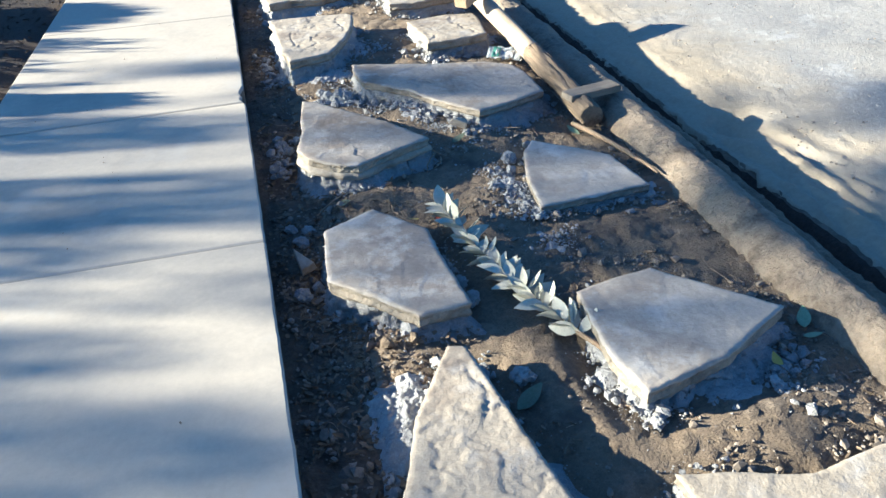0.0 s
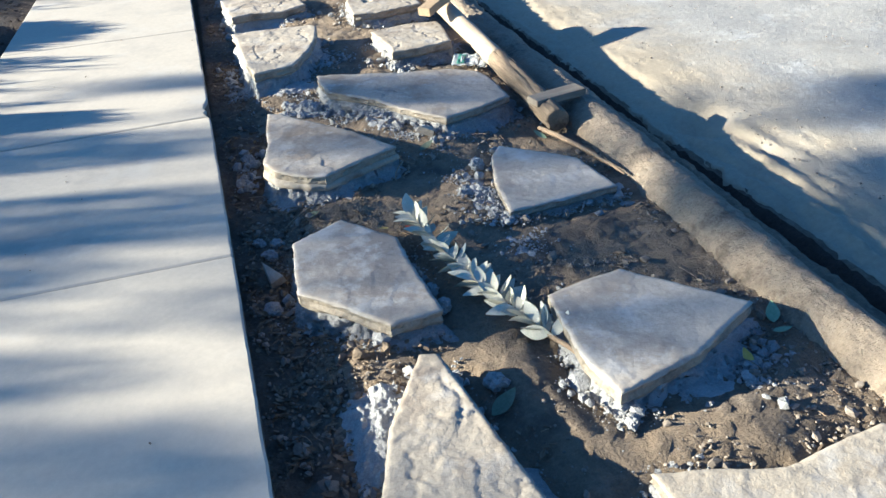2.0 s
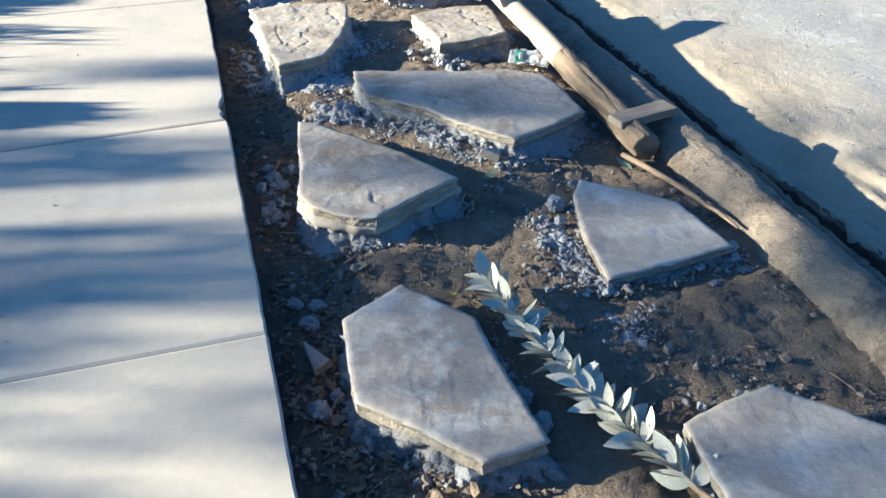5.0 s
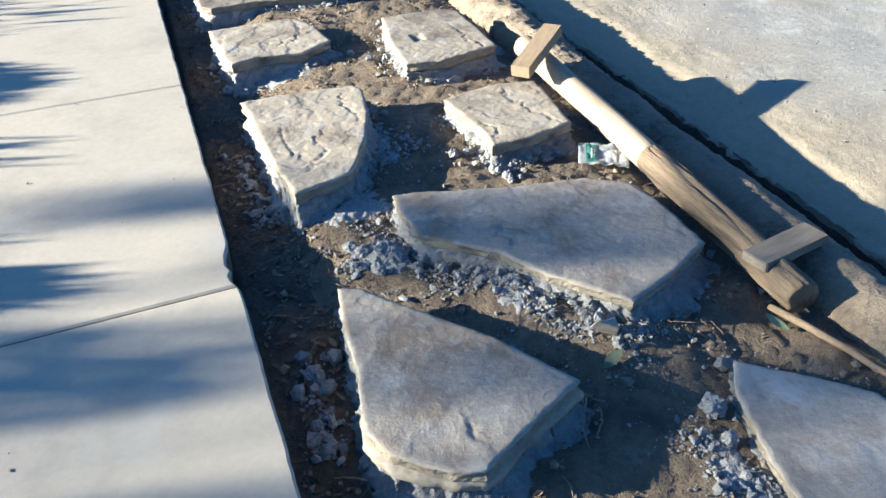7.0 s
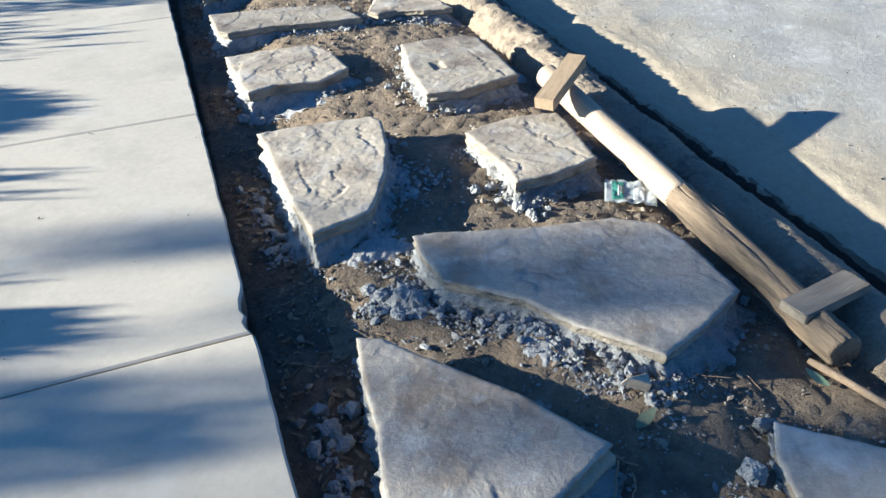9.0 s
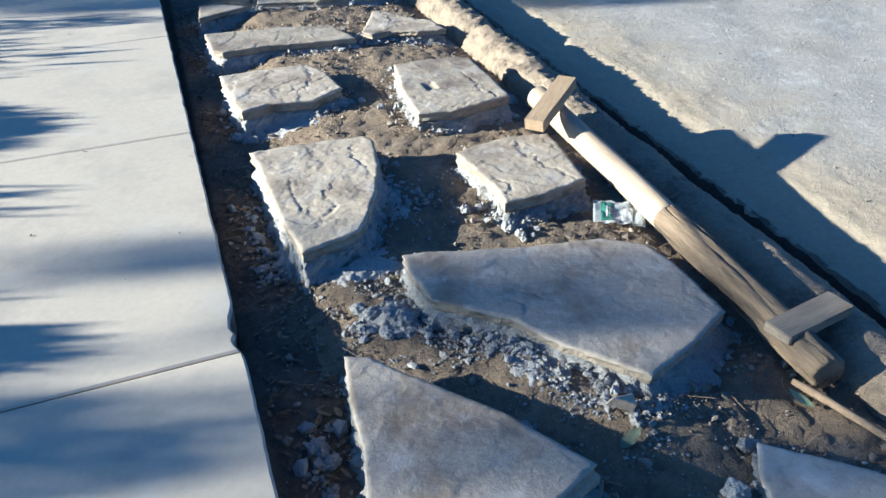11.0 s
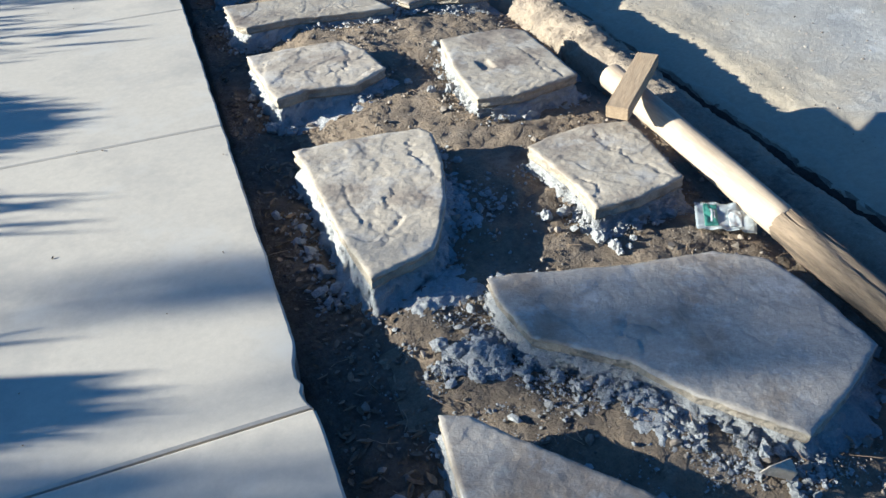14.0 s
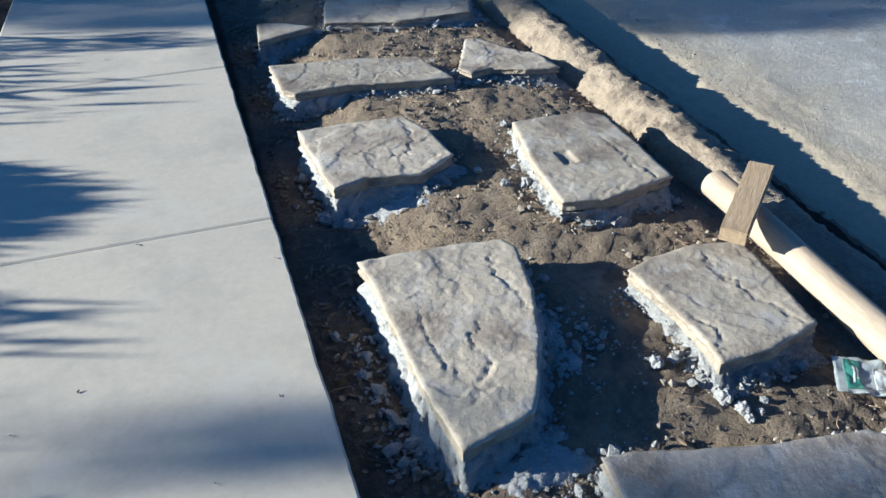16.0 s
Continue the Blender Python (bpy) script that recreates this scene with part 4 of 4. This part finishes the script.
spine = bent((0.665, 0.10, 0.06), (0.925, -0.87, 0.045), 0.035, 16, 0.008, 3.0)
v, f = tube(spine, [0.002 + 0.0004 * i for i in range(16)], 7)
mesh_from("stem", v, f, TWIG, branch)
for i in range(84):
    t = (i / 84) ** 0.9 * 0.88
    k = t * 15
    p = spine[int(k)].lerp(spine[min(15, int(k) + 1)], k - int(k))
    way = (spine[0] - spine[-1]).normalized()
    heading = math.degrees(math.atan2(way.y, way.x)) + (1 if i % 2 else -1) * RNG.uniform(10, 80)
    size = RNG.uniform(0.55, 0.95)
    leaf(LEAVES[i % 4], pose(p.x, p.y, p.z + 0.004, RNG.uniform(-60, 60), RNG.uniform(-32, 8), heading) @ Matrix.Diagonal((size, size * RNG.uniform(1.0, 1.5), size, 1)), branch)

YELLOW = material("yellow_leaf", ((0.55, 0.40, 0.07), (0.45, 0.30, 0.05), (0.60, 0.46, 0.12)), 20, 90, 0.6, 0.2, 120, 0.001)
RED = material("red_leaf", ((0.32, 0.05, 0.03), (0.24, 0.06, 0.03), (0.36, 0.09, 0.04)), 20, 90, 0.6, 0.2, 120, 0.001)
FRESH = material("fallen_green_leaf", ((0.24, 0.33, 0.19), (0.20, 0.29, 0.16), (0.30, 0.38, 0.24)), 20, 90, 0.55, 0.2, 120, 0.001)
DULL = material("withered_green_leaf", ((0.13, 0.16, 0.09), (0.10, 0.12, 0.07), (0.18, 0.20, 0.13)), 20, 90, 0.6, 0.2, 120, 0.001)
for x, y, turn, size, wide, mat, label in ((1.545, -0.84, 60, 0.75, 2.0, FRESH, "fallen pale green leaf on dirt"), (1.52, -0.87, -25, 0.5, 2.0, FRESH, "small fallen green leaf on dirt"), (0.61, -0.97, 30, 0.9, 1.9, DULL, "fallen grey-green leaf beside a flagstone"),
                                       (0.86, 0.72, 20, 0.7, 1.8, DULL, "fallen green leaf on mortar crumbs"), (1.45, 0.70, 120, 0.7, 1.6, FRESH, "green leaf under the wooden post"), (1.63, -0.50, 50, 0.55, 1.7, YELLOW, "small yellow leaf on dirt"), (1.36, -1.0, 80, 0.55, 1.8, YELLOW, "yellow leaf on mortar crumbs"),
                                       (0.64, 0.10, 10, 0.5, 2.4, RED, "crumpled red leaf beside the branch"), (0.58, 0.12, 200, 0.45, 2.4, YELLOW, "curled orange leaf beside the branch"), (0.30, 0.36, -30, 0.6, 2.6, DULL, "curled dull leaf on dirt")):
    me = leaf_mesh(0.105, 0.016, 0.35, 0.4)
    me.materials.append(mat)
    ob = leaf(me, pose(x, y, ground_height(x, y) + 0.012, RNG.uniform(-15, 15), RNG.uniform(-15, 5), turn) @ Matrix.Diagonal((size, size * wide, size, 1)))
    ob.name = "fallen_leaf"
    tagged(ob, label, "leaf")


# ---- plastic bag ----
PLASTIC = bpy.data.materials.new("clear_plastic")
PLASTIC.use_nodes = True
shader = PLASTIC.node_tree.nodes["Principled BSDF"]
shader.inputs["Base Color"].default_value = (0.72, 0.76, 0.76, 1)
shader.inputs["Roughness"].default_value = 0.18
shader.inputs["Transmission Weight"].default_value = 0.65
shader.inputs["IOR"].default_value = 1.3
LABEL_GREEN = material("green_label", ((0.05, 0.17, 0.13), (0.04, 0.14, 0.10), (0.07, 0.20, 0.16)), 10, 80, 0.4, 0.1, 100, 0.001)
LABEL_WHITE = material("white_print", ((0.44, 0.46, 0.46), (0.38, 0.40, 0.40), (0.50, 0.51, 0.51)), 10, 80, 0.4, 0.1, 100, 0.001)


def crumpled(x0, x1, y0, y1, lift, amount=0.02, cells=18):
    bm = bmesh.new()
    bmesh.ops.create_grid(bm, x_segments=cells, y_segments=cells, size=0.5)
    for v in bm.verts:
        x, y = x0 + (v.co.x + 0.5) * (x1 - x0), y0 + (v.co.y + 0.5) * (y1 - y0)
        v.co = Vector((x, y, lift + amount * abs(fractal(x * 17, y * 17, 4.0, 3))))
    return bm


bag = tagged(new("plastic_bag"), "small clear plastic bag with a green label, crumpled beside the post", "plastic bag")
bag.matrix_basis = pose(1.42, 1.735, ground_height(1.42, 1.735) + 0.03, 16, 4, -26)
for name, bm, mat in (("film", crumpled(-0.095, 0.095, -0.058, 0.058, 0.004), PLASTIC), ("label", crumpled(-0.068, -0.025, -0.045, 0.048, 0.008), LABEL_GREEN), ("paper", crumpled(0.01, 0.05, -0.04, 0.03, 0.007, 0.02), LABEL_WHITE),
                      ("print_bar", crumpled(-0.048, -0.043, -0.025, 0.028, 0.010), LABEL_WHITE), ("print_bar", crumpled(-0.038, -0.034, -0.015, 0.022, 0.010), LABEL_WHITE)):
    ob = part(name, bm, mat, bag if name != "print_bar" else bag_label)
    bag_label = ob if name == "label" else (bag_label if name != "film" else None)
    solid = ob.modifiers.new("thickness", "SOLIDIFY")
    solid.thickness = 0.0008


# ---- trees and shrubs beyond the bed, which shade the sidewalk ----
ACROSS = Vector((0.273, 0.962, 0))


def blades(verts, faces, centre, spread_v, spread_z, depth, count, size, slim, upright):
    """Leaves strewn through one tuft: across the light, in height and in depth."""
    away = Vector((-0.962, 0.273, 0))
    for _ in range(count):
        while True:
            a, b = RNG.uniform(-1, 1), RNG.uniform(-1, 1)
            if a * a + b * b < 1:
                break
        p = Vector(centre) + ACROSS * (a * spread_v) + Vector((0, 0, b * spread_z)) + away * RNG.uniform(-depth, depth)
        m = Euler((RNG.uniform(-0.6, 0.6) if upright else RNG.uniform(0, 6.3), RNG.uniform(-0.6, 0.6) if upright else RNG.uniform(0, 6.3), RNG.uniform(0, 6.3))).to_matrix()
        l = size * RNG.uniform(0.7, 1.3)
        w = l * slim
        base = len(verts)
        for c in ((0, 0, -l), (w, 0, -0.2 * l), (0, 0.15 * w, l), (-w, 0, -0.1 * l)):
            verts.append(tuple(p + m @ Vector(c)))
        faces.append((base, base + 1, base + 2, base + 3))


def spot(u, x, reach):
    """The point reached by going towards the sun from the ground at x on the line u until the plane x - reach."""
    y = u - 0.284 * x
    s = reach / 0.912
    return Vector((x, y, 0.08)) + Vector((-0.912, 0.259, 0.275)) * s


def plant(name, base, tufts, label, category, thick, leaf_size, slim, upright):
    """Trunk, a limb to every tuft, and the leaves."""
    root = tagged(new(name), label, category)
    fork = Vector(base) + Vector((0.0, 0.0, max(0.25, min(t[0].z for t in tufts) * 0.55)))
    v, f = tube(bent(base, fork, 0.04, 7), [thick * (1 - 0.06 * i) for i in range(7)], 9)
    mesh_from("trunk", v, f, TRUNK, root)
    limbs_v, limbs_f, verts, faces = [], [], [], []
    for centre, sv, sz, depth, count in tufts:
        v, f = tube(bent(fork, centre, 0.1, 9, 0.03, centre.y), [thick * 0.5 * (1 - 0.1 * i) for i in range(9)], 6)
        limbs_f += [tuple(i + len(limbs_v) for i in q) for q in f]
        limbs_v += v
        blades(verts, faces, centre, sv, sz, depth, count, leaf_size, slim, upright)
    mesh_from("limbs", limbs_v, limbs_f, TRUNK, root)
    mesh_from("crown", verts, faces, GREEN, root)


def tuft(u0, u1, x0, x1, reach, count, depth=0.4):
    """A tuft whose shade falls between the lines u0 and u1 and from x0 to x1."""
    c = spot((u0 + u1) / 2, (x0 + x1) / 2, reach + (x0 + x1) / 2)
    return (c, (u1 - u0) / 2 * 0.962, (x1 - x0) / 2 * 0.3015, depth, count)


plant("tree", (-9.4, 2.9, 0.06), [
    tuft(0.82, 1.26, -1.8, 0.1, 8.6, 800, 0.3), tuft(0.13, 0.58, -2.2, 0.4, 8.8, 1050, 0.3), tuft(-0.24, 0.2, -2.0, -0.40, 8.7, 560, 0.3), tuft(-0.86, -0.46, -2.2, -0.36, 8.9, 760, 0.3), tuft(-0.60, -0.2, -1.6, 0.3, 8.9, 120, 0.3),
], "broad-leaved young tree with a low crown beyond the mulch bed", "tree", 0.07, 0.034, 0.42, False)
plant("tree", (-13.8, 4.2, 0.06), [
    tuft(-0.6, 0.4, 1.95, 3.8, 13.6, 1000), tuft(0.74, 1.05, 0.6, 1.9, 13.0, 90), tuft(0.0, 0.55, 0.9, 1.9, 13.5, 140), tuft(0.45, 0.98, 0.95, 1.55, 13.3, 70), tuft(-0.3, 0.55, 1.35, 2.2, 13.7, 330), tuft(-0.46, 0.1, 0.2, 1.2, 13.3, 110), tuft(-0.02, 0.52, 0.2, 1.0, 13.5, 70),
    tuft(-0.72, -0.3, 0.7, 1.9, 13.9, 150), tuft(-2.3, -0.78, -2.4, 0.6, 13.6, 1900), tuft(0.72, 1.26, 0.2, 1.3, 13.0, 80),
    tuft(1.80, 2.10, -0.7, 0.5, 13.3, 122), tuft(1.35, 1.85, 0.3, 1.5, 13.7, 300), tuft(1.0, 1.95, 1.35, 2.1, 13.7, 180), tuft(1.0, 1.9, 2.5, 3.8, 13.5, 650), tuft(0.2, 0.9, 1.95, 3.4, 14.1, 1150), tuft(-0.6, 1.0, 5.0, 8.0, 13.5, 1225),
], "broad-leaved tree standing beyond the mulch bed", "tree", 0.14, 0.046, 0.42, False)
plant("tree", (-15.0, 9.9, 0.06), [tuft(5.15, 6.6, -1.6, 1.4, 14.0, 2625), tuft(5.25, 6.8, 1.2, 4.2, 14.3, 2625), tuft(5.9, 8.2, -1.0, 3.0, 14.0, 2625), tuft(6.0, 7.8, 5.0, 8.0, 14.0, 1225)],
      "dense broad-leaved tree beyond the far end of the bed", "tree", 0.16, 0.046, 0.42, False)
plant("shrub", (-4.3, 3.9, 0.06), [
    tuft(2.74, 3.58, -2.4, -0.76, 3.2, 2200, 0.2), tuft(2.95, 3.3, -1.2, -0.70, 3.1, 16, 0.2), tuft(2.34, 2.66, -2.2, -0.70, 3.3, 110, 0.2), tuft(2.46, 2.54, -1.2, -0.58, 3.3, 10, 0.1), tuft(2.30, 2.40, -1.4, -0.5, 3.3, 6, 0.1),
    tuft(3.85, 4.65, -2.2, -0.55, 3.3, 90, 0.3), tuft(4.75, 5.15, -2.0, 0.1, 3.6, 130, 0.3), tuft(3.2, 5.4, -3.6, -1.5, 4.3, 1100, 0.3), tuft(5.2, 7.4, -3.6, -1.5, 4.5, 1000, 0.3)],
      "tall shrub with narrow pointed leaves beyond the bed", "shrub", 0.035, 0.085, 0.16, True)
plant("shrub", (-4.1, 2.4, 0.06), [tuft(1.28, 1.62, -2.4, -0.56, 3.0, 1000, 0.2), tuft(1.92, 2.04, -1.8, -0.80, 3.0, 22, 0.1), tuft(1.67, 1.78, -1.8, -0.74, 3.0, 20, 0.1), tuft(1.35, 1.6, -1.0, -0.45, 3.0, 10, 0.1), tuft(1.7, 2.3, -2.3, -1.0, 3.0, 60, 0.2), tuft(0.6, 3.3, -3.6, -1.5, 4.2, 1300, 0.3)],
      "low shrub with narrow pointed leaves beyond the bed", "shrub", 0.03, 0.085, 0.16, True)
